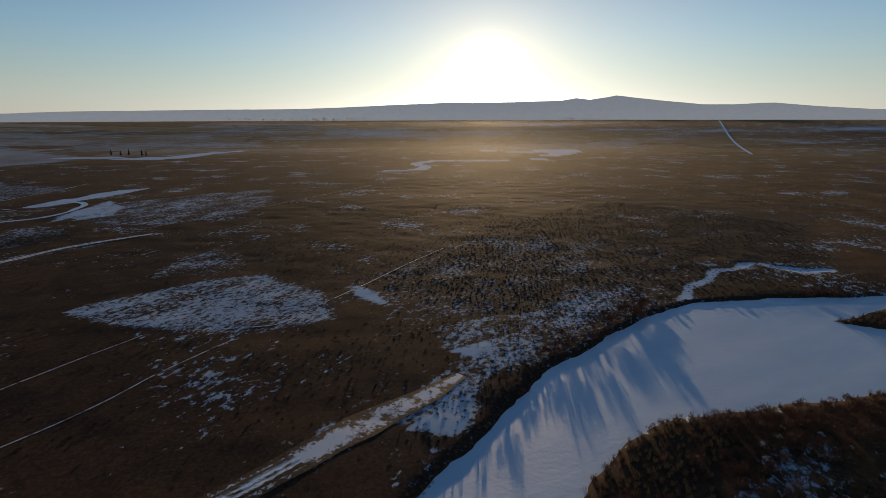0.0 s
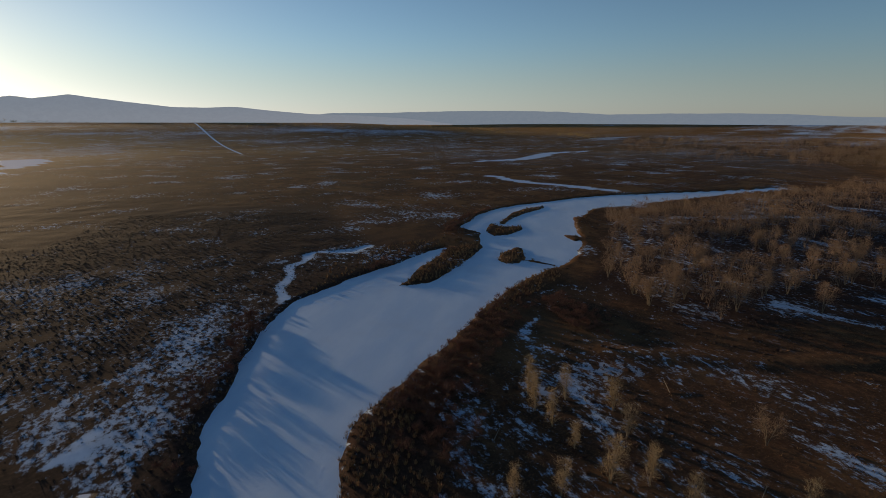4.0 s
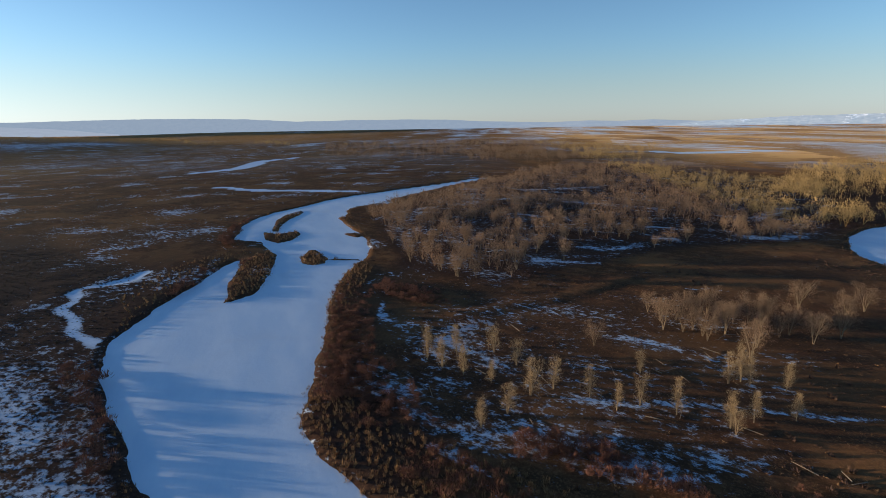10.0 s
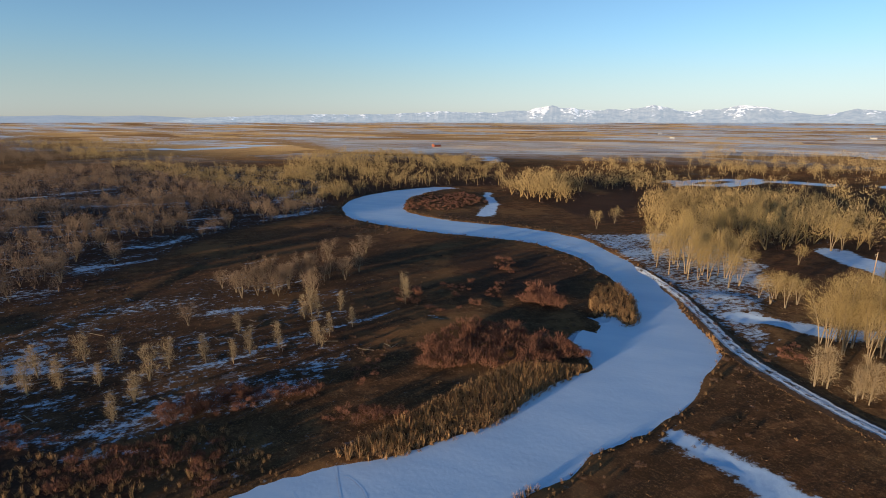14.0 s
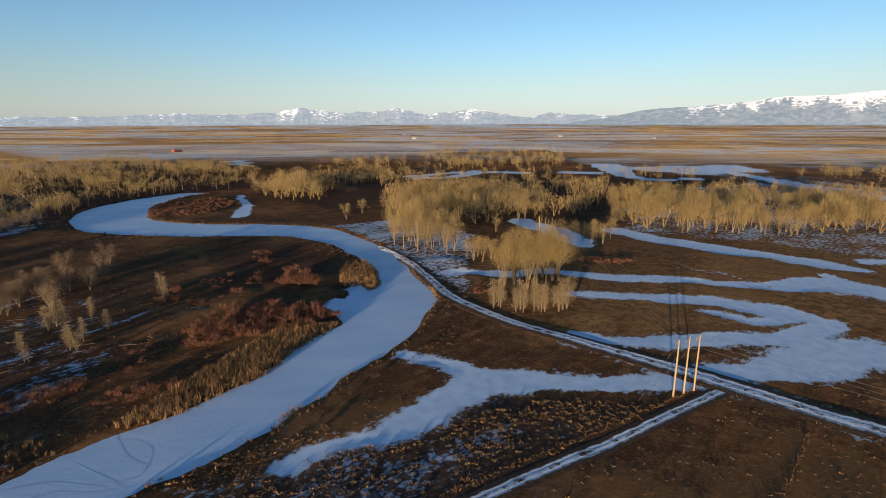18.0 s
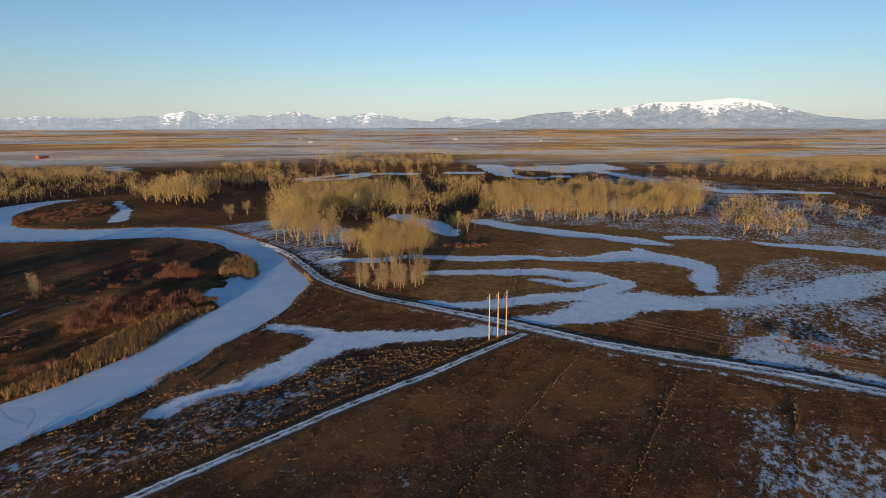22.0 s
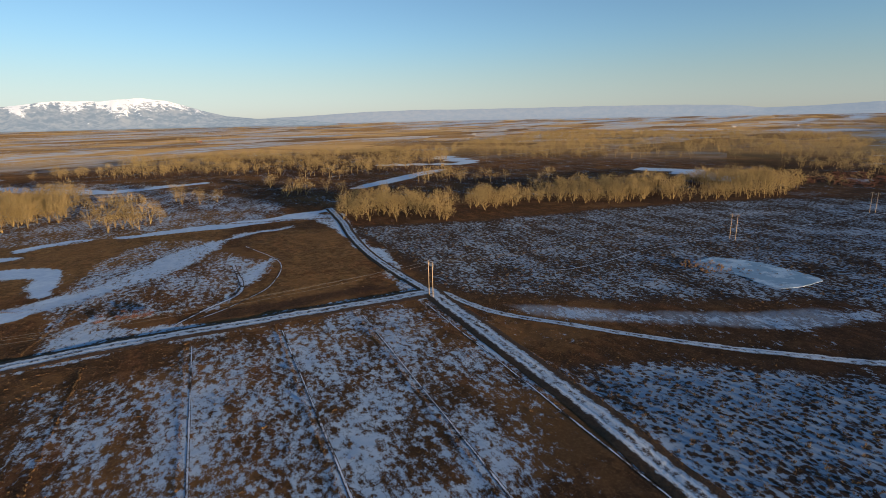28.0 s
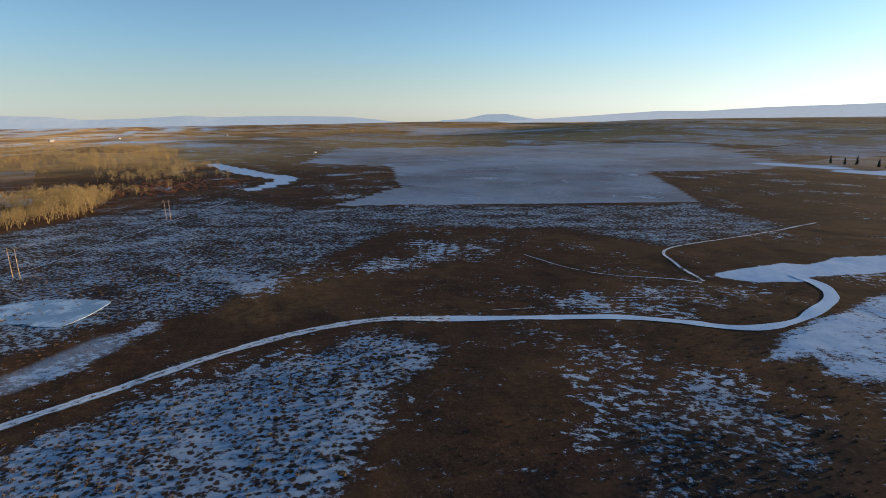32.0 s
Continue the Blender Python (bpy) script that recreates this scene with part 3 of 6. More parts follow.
# snow cover: how full, softness, outline
SNOWFIELDS = [(0.44, 25, [(-80, -180), (-200, -150), (-290, -110), (-360, -180), (-380, -300), (-250, -480), (-100, -350)]), (0.42, 8, [(28, 10), (24, 30), (40, 62), (62, 84), (70, 76), (50, 48), (40, 20), (36, 0)]), (0.5, 9, [(-150, -10), (-160, -44), (-180, -75), (-212, -112), (-242, -95), (-226, -80), (-200, -62), (-178, -36)]), (0.6, 8, [(-116, -94), (-140, -110), (-178, -104), (-182, -84), (-160, -96)]), (0.5, 5, [(-112, 143), (-101, 157), (-85, 174), (-66, 182), (-38, 158), (-29, 136), (-46, 130), (-72, 128), (-95, 133)]), (0.4, 6, [(-109, 172), (-110, 203), (-100, 221), (-84, 211), (-76, 188), (-90, 180)])]
SNOWFIELDS += [(0.42, 10, [(-205, 290), (-218, 351), (-182, 390), (-135, 418), (-114, 370), (-118, 304), (-145, 270), (-180, 270)]), (0.52, 6, [(-4, 128), (12, 142), (44, 162), (50, 150), (25, 132), (2, 124)]), (0.9, 3, [(0, 119), (14, 125), (20, 126), (7, 113)]), (0.92, 3, [(-9, 83), (2, 101), (6, 90), (1, 80)]), (0.95, 3, [(-33, 168), (-29, 156), (-16, 147), (-22, 157)]), (0.62, 6, [(-216, 280), (-223, 296), (-225, 308), (-227, 327), (-231, 347), (-231, 359), (-202, 330), (-196, 300), (-205, 288), (-212, 292)])]
SNOWFIELDS += [(0.5, 6, [(-248, 62), (-260, 79), (-270, 100), (-288, 124), (-312, 150), (-301, 150), (-278, 131), (-260, 102), (-249, 78)]), (0.48, 8, [(-224, 93), (-247, 120), (-262, 160), (-271, 200), (-255, 215), (-238, 195), (-207, 176), (-199, 136)]), (0.38, 15, [(-252, 46), (-300, -66), (-350, -20), (-440, 30), (-530, 100), (-560, 180), (-400, 262), (-345, 190), (-308, 163), (-312, 134), (-275, 92)]), (0.42, 8, [(-159, -14), (-178, -8), (-198, -10), (-232, -36), (-232, -70), (-205, -66), (-182, -48)]), (0.42, 20, [(-140, 10), (-128, 40), (-120, 70), (-150, 125), (-185, 130), (-235, 45)])]
SNOWFIELDS += [(0.48, 24, [(-172, 14), (-185, 17), (-235, 40), (-214, 100), (-180, 120), (-140, 70)]), (0.26, 10, [(-122, 40), (-145, 62), (-135, 85), (-112, 62)]), (0.38, 15, [(-484, 237), (-382, 454), (-310, 437), (-304, 345), (-358, 329), (-398, 269), (-479, 208)]), (0.34, 25, [(-492, 243), (-565, 314), (-720, 359), (-815, 270), (-1148, 402), (-911, 741), (-867, 964), (-515, 756), (-540, 568), (-426, 482), (-386, 458)]), (0.31, 15, [(-31, 170), (-12, 202), (30, 250), (80, 240), (70, 190), (38, 130), (10, 137)])]
SNOWFIELDS += [(0.36, 10, [(8, 108), (40, 142), (62, 165), (75, 175), (60, 140), (32, 114)]), (0.36, 5, [(-210, 236), (-214, 262), (-196, 262), (-183, 247), (-195, 222)]), (0.35, 6, [(-14, 47), (-24, 31), (-36, 20), (-50, 22), (-60, 12), (-70, 8), (-50, 36), (-36, 50), (-22, 64)]), (0.4, 40, [(1226, -697), (847, -1011), (51, -1383), (-93, -1011), (335, -661), (691, -451)]), (0.7, 15, [(-72, -560), (-230, -646), (-247, -553), (-168, -491)]), (0.2, 30, [(-1687, 428), (-2449, 1019), (-1569, 1029), (-1029, 690), (-1244, 422)])]
SNOWFIELDS += [(0.33, 20, [(40, 0), (70, -30), (110, -10), (130, 60), (90, 90), (60, 70), (36, 30)]), (0.34, 20, [(130, 47), (157, 15), (195, -43), (196, -107), (424, -249), (622, -186), (605, -33), (434, 61), (273, 125), (150, 82)]), (1.0, 2, [(-267, 327), (-269, 340), (-267, 365), (-261, 372), (-264, 392), (-258, 414), (-240, 425), (-240, 395), (-248, 369), (-252, 358), (-249, 346), (-255, 333)]), (0.05, 5, [(-527, 581), (-509, 697), (-418, 736), (-262, 470), (-269, 436), (-321, 452), (-390, 471)])]
SNOWFIELDS += [(0.46, 6, [(-204, -48), (-226, -53), (-237, -43), (-224, -27), (-196, -7), (-183, -4), (-189, -20)]), (0.56, 4, [(-147, -5), (-158, -18), (-170, -25), (-170, -11), (-182, 2), (-177, 6)]), (0.45, 6, [(-196, -88), (-221, -120), (-240, -100), (-234, -84), (-203, -66), (-188, -64)]), (0.5, 10, [(-40, -60), (20, -120), (60, -150), (30, -190), (-20, -150)]), (0.32, 20, [(-330, -120), (-560, 60), (-760, 60), (-900, -300), (-600, -600), (-300, -500)])]
SAGELAND = [[(-250, 45), (-300, -70), (-350, -20), (-440, 30), (-530, 100), (-560, 180), (-400, 262), (-345, 190), (-308, 163), (-312, 134), (-275, 92)], [(-224, 93), (-247, 120), (-262, 160), (-273, 205), (-255, 215), (-238, 195), (-207, 176), (-199, 136)], [(-31, 167), (-12, 202), (22, 268), (124, 365), (205, 300), (150, 190), (110, 165), (85, 150), (50, 125), (30, 108), (8, 80), (-4, 70), (-14, 80), (0, 104), (20, 130), (5, 140)], [(-484, 237), (-382, 454), (-310, 437), (-304, 345), (-358, 329), (-398, 269), (-479, 208)]]
SAGELAND += [[(-24, 48), (-34, 33), (-48, 17), (-65, -3), (-93, -8), (-70, 19), (-48, 40)], [(-211, 232), (-216, 262), (-190, 268), (-176, 240), (-195, 215)]]
GOLDLAND = [(0.34, 10, [(-183, 8), (-228, -20), (-236, -50), (-251, -84), (-277, -90), (-293, -69), (-262, -10), (-247, 10), (-225, 22)]), (0.45, 15, [(-60, -30), (-140, -60), (-240, -90), (-300, -160), (-180, -260), (-60, -180), (-20, -100)]), (1.0, 80, [(1500, -1400), (700, -1100), (-100, -900), (-500, -800), (-900, -900), (-2400, -1700), (-1500, -4200), (2500, -4200)]), (0.95, 15, [(-1687, 428), (-2449, 1019), (-1569, 1029), (-1029, 690), (-1244, 422)]), (0.9, 20, [(-2968, 398), (-3036, 1167), (-2526, 963), (-2429, 419)]), (0.8, 60, [(-553, 1488), (-367, 1920), (27, 1575), (155, 1271)])]
GOLDLAND += [(0.5, 12, [(-312, 163), (-345, 190), (-330, 215), (-300, 200), (-290, 170)])]
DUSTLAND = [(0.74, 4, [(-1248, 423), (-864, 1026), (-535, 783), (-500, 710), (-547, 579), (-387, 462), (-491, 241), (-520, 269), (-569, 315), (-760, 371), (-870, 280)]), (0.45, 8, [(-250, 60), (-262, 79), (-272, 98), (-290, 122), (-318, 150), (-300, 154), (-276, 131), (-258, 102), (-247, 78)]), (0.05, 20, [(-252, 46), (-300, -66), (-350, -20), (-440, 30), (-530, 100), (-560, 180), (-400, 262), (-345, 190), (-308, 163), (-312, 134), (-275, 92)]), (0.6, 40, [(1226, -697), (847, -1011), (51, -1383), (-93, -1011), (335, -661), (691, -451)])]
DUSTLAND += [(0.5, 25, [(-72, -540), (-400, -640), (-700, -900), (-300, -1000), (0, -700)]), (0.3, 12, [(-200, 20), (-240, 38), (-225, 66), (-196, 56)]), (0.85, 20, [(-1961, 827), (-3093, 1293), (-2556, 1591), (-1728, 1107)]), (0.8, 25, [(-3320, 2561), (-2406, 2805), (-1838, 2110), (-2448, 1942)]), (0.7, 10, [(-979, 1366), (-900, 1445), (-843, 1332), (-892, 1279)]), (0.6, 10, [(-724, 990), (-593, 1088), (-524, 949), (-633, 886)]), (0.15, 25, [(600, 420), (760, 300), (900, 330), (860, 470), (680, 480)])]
SWALES = [[(158, -12, 3), (153, -58, 3.5), (160, -92, 3)], [(122, -2, 2.5), (130, -28, 3), (136, -66, 2.5)], [(100, 62, 2), (118, 30, 2.5), (140, 2, 2)], [(36, -14, 3), (28, -36, 3.5), (34, -46, 2)], [(70, 92, 2.5), (60, 70, 2), (45, 66, 2)], [(230, -40, 4), (215, -70, 4), (190, -95, 3)], [(-8, -90, 2), (-22, -100, 2.5), (-40, -76, 2)]]
# dark ground: damp spots, plus shade coloured in beside the road and under woods
DAMP_SHADE_LAND = [(0.9, 6, [(-226, 256), (-219, 252), (-203, 222), (-196, 206), (-206, 204), (-213, 232)]), (0.8, 4, [(-184, 4), (-204, 12), (-229, 21), (-244, 27), (-240, 17), (-222, 10), (-200, 0)]), (0.55, 10, [(83, -95), (60, -111), (26, -96), (17, -67), (39, -45), (72, -70)]), (0.35, 15, [(25, 20), (50, -40), (120, -90), (180, -90), (150, 0), (120, 80), (80, 88), (50, 70)]), (0.35, 15, [(-60, -30), (-230, -330), (-300, -500), (-100, -480), (80, -400), (60, -200)])]
# groves: outline, spacing, height, share kept
GROVES = [([(150, 84), (130, 47), (157, 15), (195, -40), (200, -96), (254, -157), (446, -240), (660, -120), (600, -20), (434, 58), (273, 122)], 7.2, 8.5, 0.85), ([(-83, -196), (-116, -183), (-153, -183), (-213, -216), (-256, -300), (-250, -345), (-172, -335), (-82, -295)], 7, 13, 0.85), ([(40, -172), (-10, -170), (-37, -196), (-72, -238), (-81, -320), (0, -338), (84, -295)], 7.5, 14, 0.85), ([(175, -240), (86, -203), (92, -270), (216, -330)], 7.5, 15, 0.85)]
GROVES += [([(290, -122), (225, -118), (242, -150), (240, -238), (204, -283), (313, -415), (535, -505), (680, -440), (524, -266)], 9, 12, 0.8), ([(240, -434), (139, -425), (-30, -508), (-16, -665), (126, -590), (304, -604)], 13, 12, 0.6), ([(-181, -231), (-207, -206), (-222, -235), (-222, -330), (-200, -340)], 8, 13, 0.9), ([(-209, -157), (-238, -147), (-254, -180), (-257, -270), (-220, -201)], 8, 13, 0.8), ([(-259, -190), (-308, -190), (-334, -254), (-301, -281)], 10, 12, 0.5), ([(-307, -80), (-338, -27), (-373, -51), (-372, -136), (-333, -112)], 6.5, 12, 0.95)]
GROVES += [([(-358, -39), (-419, -20), (-442, 22), (-523, 97), (-602, 101), (-660, 63), (-582, 14), (-499, -46), (-427, -74)], 6.5, 11, 0.9), ([(-325, -212), (-381, -146), (-440, -213), (-385, -270)], 10, 13, 0.75), ([(-258, -516), (-330, -418), (-402, -382), (-444, -250), (-609, -248), (-870, -486), (-608, -589), (-423, -666)], 10.5, 12, 0.8), ([(-675, -301), (-778, -114), (-881, 156), (-1600, 60), (-1743, -693), (-953, -528)], 13, 13, 0.75), ([(-446, -164), (-438, -57), (-569, -83), (-557, -206)], 10, 13, 0.7), ([(-488, 58), (-531, 98), (-643, 82), (-600, 24)], 9, 12, 0.7)]
GROVES += [([(-669, 72), (-602, 118), (-628, 195), (-693, 212), (-874, 170), (-920, 55)], 11, 10, 0.75), ([(894, 346), (743, 70), (759, -156), (1242, -364), (1895, 102), (1440, 502)], 16, 11, 0.6), ([(175, -420), (83, -361), (58, -271), (77, -240), (60, -190), (100, -200), (120, -300), (200, -380)], 9, 12, 0.8), ([(226, -899), (1, -879), (-27, -580), (103, -508), (200, -640)], 14, 11, 0.6), ([(-96, -565), (-178, -530), (-171, -479), (-117, -472)], 10, 9, 0.6), ([(1087, -235), (655, -195), (704, -67), (855, 132), (1300, 200)], 15, 11, 0.7)]
GROVES += [([(-210, -470), (-60, -500), (60, -420), (100, -350), (-60, -350), (-200, -400)], 14, 11, 0.5)]
RIVER = np.vstack([spline(RIVER_EAST, 4)[:-1], spline(RIVER_SOUTH, 4)])


def relief(x, y):
    """Height of the bare ground: flat, with a low swell along the northern skyline."""
    r = np.hypot(x + 70, y - 85)
    z = 0.7 * fbm(x, y, 70, 3) + 0.35 * fbm(x, y, 9, 3)
    far = np.clip((r - 2000) / 2400, 0, 1)
    north = smooth((y - 85) / np.maximum(r, 1.0), 0.42, 0.75)
    swell = 44 * smooth(r, 900, 2300) - 34 * smooth(r, 2350, 3600)
    return z * smooth(r, 1100, 300) + (1 - north) * 34 * far**2 + north * swell


def river_shape(x, y):
    """How far a place lies outside the river's shore."""
    wx, wy = 5 * fbm(x, y, 14, 4), 5 * fbm(x + 91, y + 37, 14, 4)
    d, _ = off_line(x + wx, y + wy, RIVER)
    for island in ISLANDS:
        d = np.maximum(d, -outside(x + wx * 0.6, y + wy * 0.6, island))
    return np.minimum(d, outside(x + 0.4 * wx, y + 0.4 * wy, BAY))


# ---- ground: one sheet to the horizon ----
def graded(lo, hi, step, end):
    mid = list(np.arange(lo, hi + step, step))
    for sign, side in ((-1, lo), (1, hi)):
        v, s = (mid[0], step) if sign < 0 else (mid[-1], step)
        while abs(v) < end:
            s *= 1.07
            v += sign * s
            mid.insert(0, v) if sign < 0 else mid.append(v)
    return np.array(mid)


def quad_sheet(name, xs, ys, height, attributes, material):
    nx, ny = len(xs), len(ys)
    gx, gy = np.meshgrid(xs, ys)
    co = np.stack([gx.ravel(), gy.ravel(), height.ravel()], 1)
    i = (np.arange(ny - 1)[:, None] * nx + np.arange(nx - 1)).ravel()
    quads = np.stack([i, i + 1, i + nx + 1, i + nx], 1)
    me = bpy.data.meshes.new(name)
    me.vertices.add(len(co))
    me.vertices.foreach_set("co", co.ravel())
    me.loops.add(quads.size)
    me.loops.foreach_set("vertex_index", quads.ravel())
    me.polygons.add(len(quads))
    me.polygons.foreach_set("loop_start", np.arange(0, quads.size, 4))
    me.update()
    me.polygons.foreach_set("use_smooth", np.ones(len(quads), bool))
    for key, values in attributes.items():
        me.attributes.new(key, 'FLOAT', 'POINT').data.foreach_set("value", values.ravel().astype(np.float32))
    me.materials.append(material)
    me.validate()
    return new(name, me)


def near_box(x, y, pts, pad):
    p = np.array([q[:2] for q in pts])
    return (x > p[:, 0].min() - pad) & (x < p[:, 0].max() + pad) & (y > p[:, 1].min() - pad) & (y < p[:, 1].max() + pad)


xs, ys = graded(-400, 310, 1.8, 4700), graded(-240, 430, 1.8, 4700)
GX, GY = np.meshgrid(xs, ys)
Z = relief(GX, GY)
WX, WY = 10 * fbm(GX, GY, 30, 4), 10 * fbm(GX + 50, GY - 70, 30, 4)
snow, sage, gold, damp_shade = (np.zeros(GX.shape) for _ in range(4))
R0 = np.hypot(GX + 70, GY - 85)
# normals tipped most in the south, imitating front-lit grass; flat in the north
stand = 0.0 + 0.3 * smooth(GY, 130, -60) + 0.2 * smooth(GX, -110, -160) * smooth(GY, 170, 60) * smooth(GY, -80, 20) + 0.65 * smooth(GY, 100, -500) * smooth(R0, 250, 900) + 0.3 * smooth(R0, 1500, 2800)
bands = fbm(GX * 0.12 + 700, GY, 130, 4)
# thin snow in bands, which also pales the far plain in place of haze
dust_paling = smooth(R0, 800, 1500) * smooth(bands, 0.0, 0.12) * (0.14 + 0.3 * smooth(GY, 500, -500))
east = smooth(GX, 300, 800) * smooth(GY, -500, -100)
dust_paling *= 1 - 0.6 * east
# far north coloured paler and golden, to offset the shadow of the hills
dust_paling = np.maximum(dust_paling, smooth(R0, 2000, 2600) * smooth(GY, 0, 1500) * (0.1 + 1.2 * bands))
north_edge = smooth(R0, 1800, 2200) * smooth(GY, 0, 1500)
snow += 0.16 + 0.5 * fbm(GX, GY, 120, 3) + 0.05 * smooth(R0, 300, 900)
# more gold southward, where the sun on the grass is put into the colour
gold += 0.35 * smooth(R0, 600, 1200) * smooth(bands, 0.05, -0.15) + 0.02 + (0.15 + 0.45 * smooth(GY, 600, -600)) * smooth(R0, 500, 2200) + 0.25 * fbm(GX + 300, GY, 200, 3) * smooth(R0, 200, 800)
streak = fbm(GX * 0.25 + 40, GY * 1.0, 90, 3)
snow += smooth(R0, 600, 1600) * (0.7 * streak + 0.12) + 0.12 * smooth(R0, 2000, 4000)


def lay(layer, value, soft, pts, warp=1.0, top=True):
    sel = near_box(GX, GY, pts, 3 * soft + 15)
    d = outside(GX[sel] + warp * WX[sel], GY[sel] + warp * WY[sel], pts)
    w = smooth(d, soft * 0.5, -soft * 0.5)
    layer[sel] = layer[sel] * (1 - w) + value * w if top else np.maximum(layer[sel], value * w)


for pts in SAGELAND:
    lay(sage, 1.0, 8 if pts is not SAGELAND[2] else 30, pts)
for value, soft, pts in GOLDLAND:
    lay(gold, value, soft, pts)
for line in SWALES:
    sel = near_box(GX, GY, line, 30)
    d, _ = off_line(GX[sel] + 0.5 * WX[sel], GY[sel] + 0.5 * WY[sel], spline(line, 5))
    gold[sel] = np.maximum(gold[sel], 0.16 * smooth(d, 3, -3))
    Z[sel] += 0.5 * smooth(d, 4, -2)
for (x0, y0), (x1, y1) in DIKES:
    sel = near_box(GX, GY, [(x0, y0), (x1, y1)], 12)
    d, _ = off_line(GX[sel], GY[sel], np.array([(x0, y0, 0.4), (x1, y1, 0.4)], float))
    Z[sel] += 0.1 * smooth(d, 2.2, 0)
# northern ground painted darker, for backlit grass that turns its shaded side
damp_shade += 0.88 * smooth(GX, 260, 60) * smooth(GY, 80, 160) * smooth(R0, 900, 500)
damp_shade = np.maximum(damp_shade, 0.8 * smooth(GX, -140, -95) * smooth(GX, 200, 40) * smooth(GY, 40, 75) * smooth(R0, 900, 500))
damp_shade *= 1 - 0.4 * smooth(GX, -110, -180)
for value, soft, pts in DAMP_SHADE_LAND:
    lay(damp_shade, value, soft, pts)
# ground under the groves coloured darker, for the shade of the trees
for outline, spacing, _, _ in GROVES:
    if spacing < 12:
        lay(damp_shade, 0.85 if outline[0][0] > 100 else 0.4, 10, outline, 1.0)
for value, soft, pts in SNOWFIELDS:
    lay(snow, value, soft, pts)
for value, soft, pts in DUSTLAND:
    lay(dust_paling, value, soft, pts, 0.25)
gold *= 1 - 0.65 * east
# golden colour laid over the far north to lighten the hills' shadow
gold, snow = np.maximum(gold, 0.95 * north_edge), snow * (1 - 0.8 * north_edge)
FLAT = VERGES + [BANK_SNOW]
for line in VERGES + [BANK_SNOW, SIDE_LOOP] + SLOUGHS + FAR_WATER + STREAKS + FLOORS:
    curve = spline(line, 4) * (1, 1, 1.15 if line in SLOUGHS else 1)
    sel = near_box(GX, GY, line, 40)
    wx, wy = 10 * fbm(GX[sel], GY[sel], 16, 5), 10 * fbm(GX[sel] + 31, GY[sel] + 77, 16, 5)
    d, _ = off_line(GX[sel] + wx + 0.3 * WX[sel], GY[sel] + wy + 0.3 * WY[sel], curve)
    w = smooth(d, 1.2, -1.2)
    full = 0.5 if line in STREAKS or line in FLAT else 0.49 if line in FLOORS else ((0.9 if line in SLOUGHS[:9] else 0.62) if line in SLOUGHS else 1.1)
    snow[sel] = np.maximum(snow[sel] * (1 - w) + full * w, snow[sel] * (d > 8))
    snow[sel] = np.maximum(snow[sel], (0.0 if line in STREAKS or line in FLOORS or line in FLAT or line is SIDE_LOOP else 0.42) * smooth(d, 4.5, 0.5))
    sage[sel] *= 1 - w
    Z[sel] = Z[sel] * (1 - w) + np.minimum(Z[sel], 9.0 if line in FLAT or line in FLOORS else -0.15) * w
sel = near_box(GX, GY, RIVER, 40)
d = river_shape(GX[sel], GY[sel])
Z[sel] = Z[sel] * smooth(d, 0.5, 5) + np.where(d < 4, -2.2 * smooth(d, 1.6, -1.6), 0)
snow[sel] = np.where(d < -0.5, 0.9, np.where(d < 3, 0.25, snow[sel]))
ground = quad_sheet("ground", xs, ys, Z, {"snow": np.clip(snow, 0, 1.2), "sage": np.clip(sage, 0, 1), "gold": np.clip(gold, 0, 1), "damp_shade": np.clip(damp_shade, 0, 1), "stand": np.clip(stand, 0, 1), "dust_paling": np.clip(dust_paling, 0, 1), "far": (1 - 0.8 * east) * smooth(R0, 650, 1100) * (0.45 + 0.55 * smooth(GY, 700, -300))}, GROUND)
tagged(ground, "flat winter grassland with patchy thin snow", "ground", kind="structure")


def ground_z(x, y):
    """Height of the ground sheet at places."""
    x, y = np.atleast_1d(np.asarray(x, float)), np.atleast_1d(np.asarray(y, float))
    i, j = np.clip(np.searchsorted(xs, x) - 1, 0, len(xs) - 2), np.clip(np.searchsorted(ys, y) - 1, 0, len(ys) - 2)
    fx, fy = (x - xs[i]) / (xs[i + 1] - xs[i]), (y - ys[j]) / (ys[j + 1] - ys[j])
    return (Z[j, i] * (1 - fx) + Z[j, i + 1] * fx) * (1 - fy) + (Z[j + 1, i] * (1 - fx) + Z[j + 1, i + 1] * fx) * fy


def cover_at(layer, x, y):
    """Snow, or damp and painted shade, of the ground sheet at places."""
    i, j = np.clip(np.searchsorted(xs, x) - 1, 0, len(xs) - 2), np.clip(np.searchsorted(ys, y) - 1, 0, len(ys) - 2)
    return layer[j, i]


def pydata(name, verts, faces, material, attributes=None, flat=False):
    me = bpy.data.meshes.new(name)
    me.from_pydata([tuple(v) for v in verts], [], [tuple(f) for f in faces])
    for key, values in (attributes or {}).items():
        me.attributes.new(key, 'FLOAT', 'POINT').data.foreach_set("value", np.asarray(values, np.float32))
    if not flat:
        me.polygons.foreach_set("use_smooth", np.ones(len(me.polygons), bool))
    me.materials.append(material)
    return me


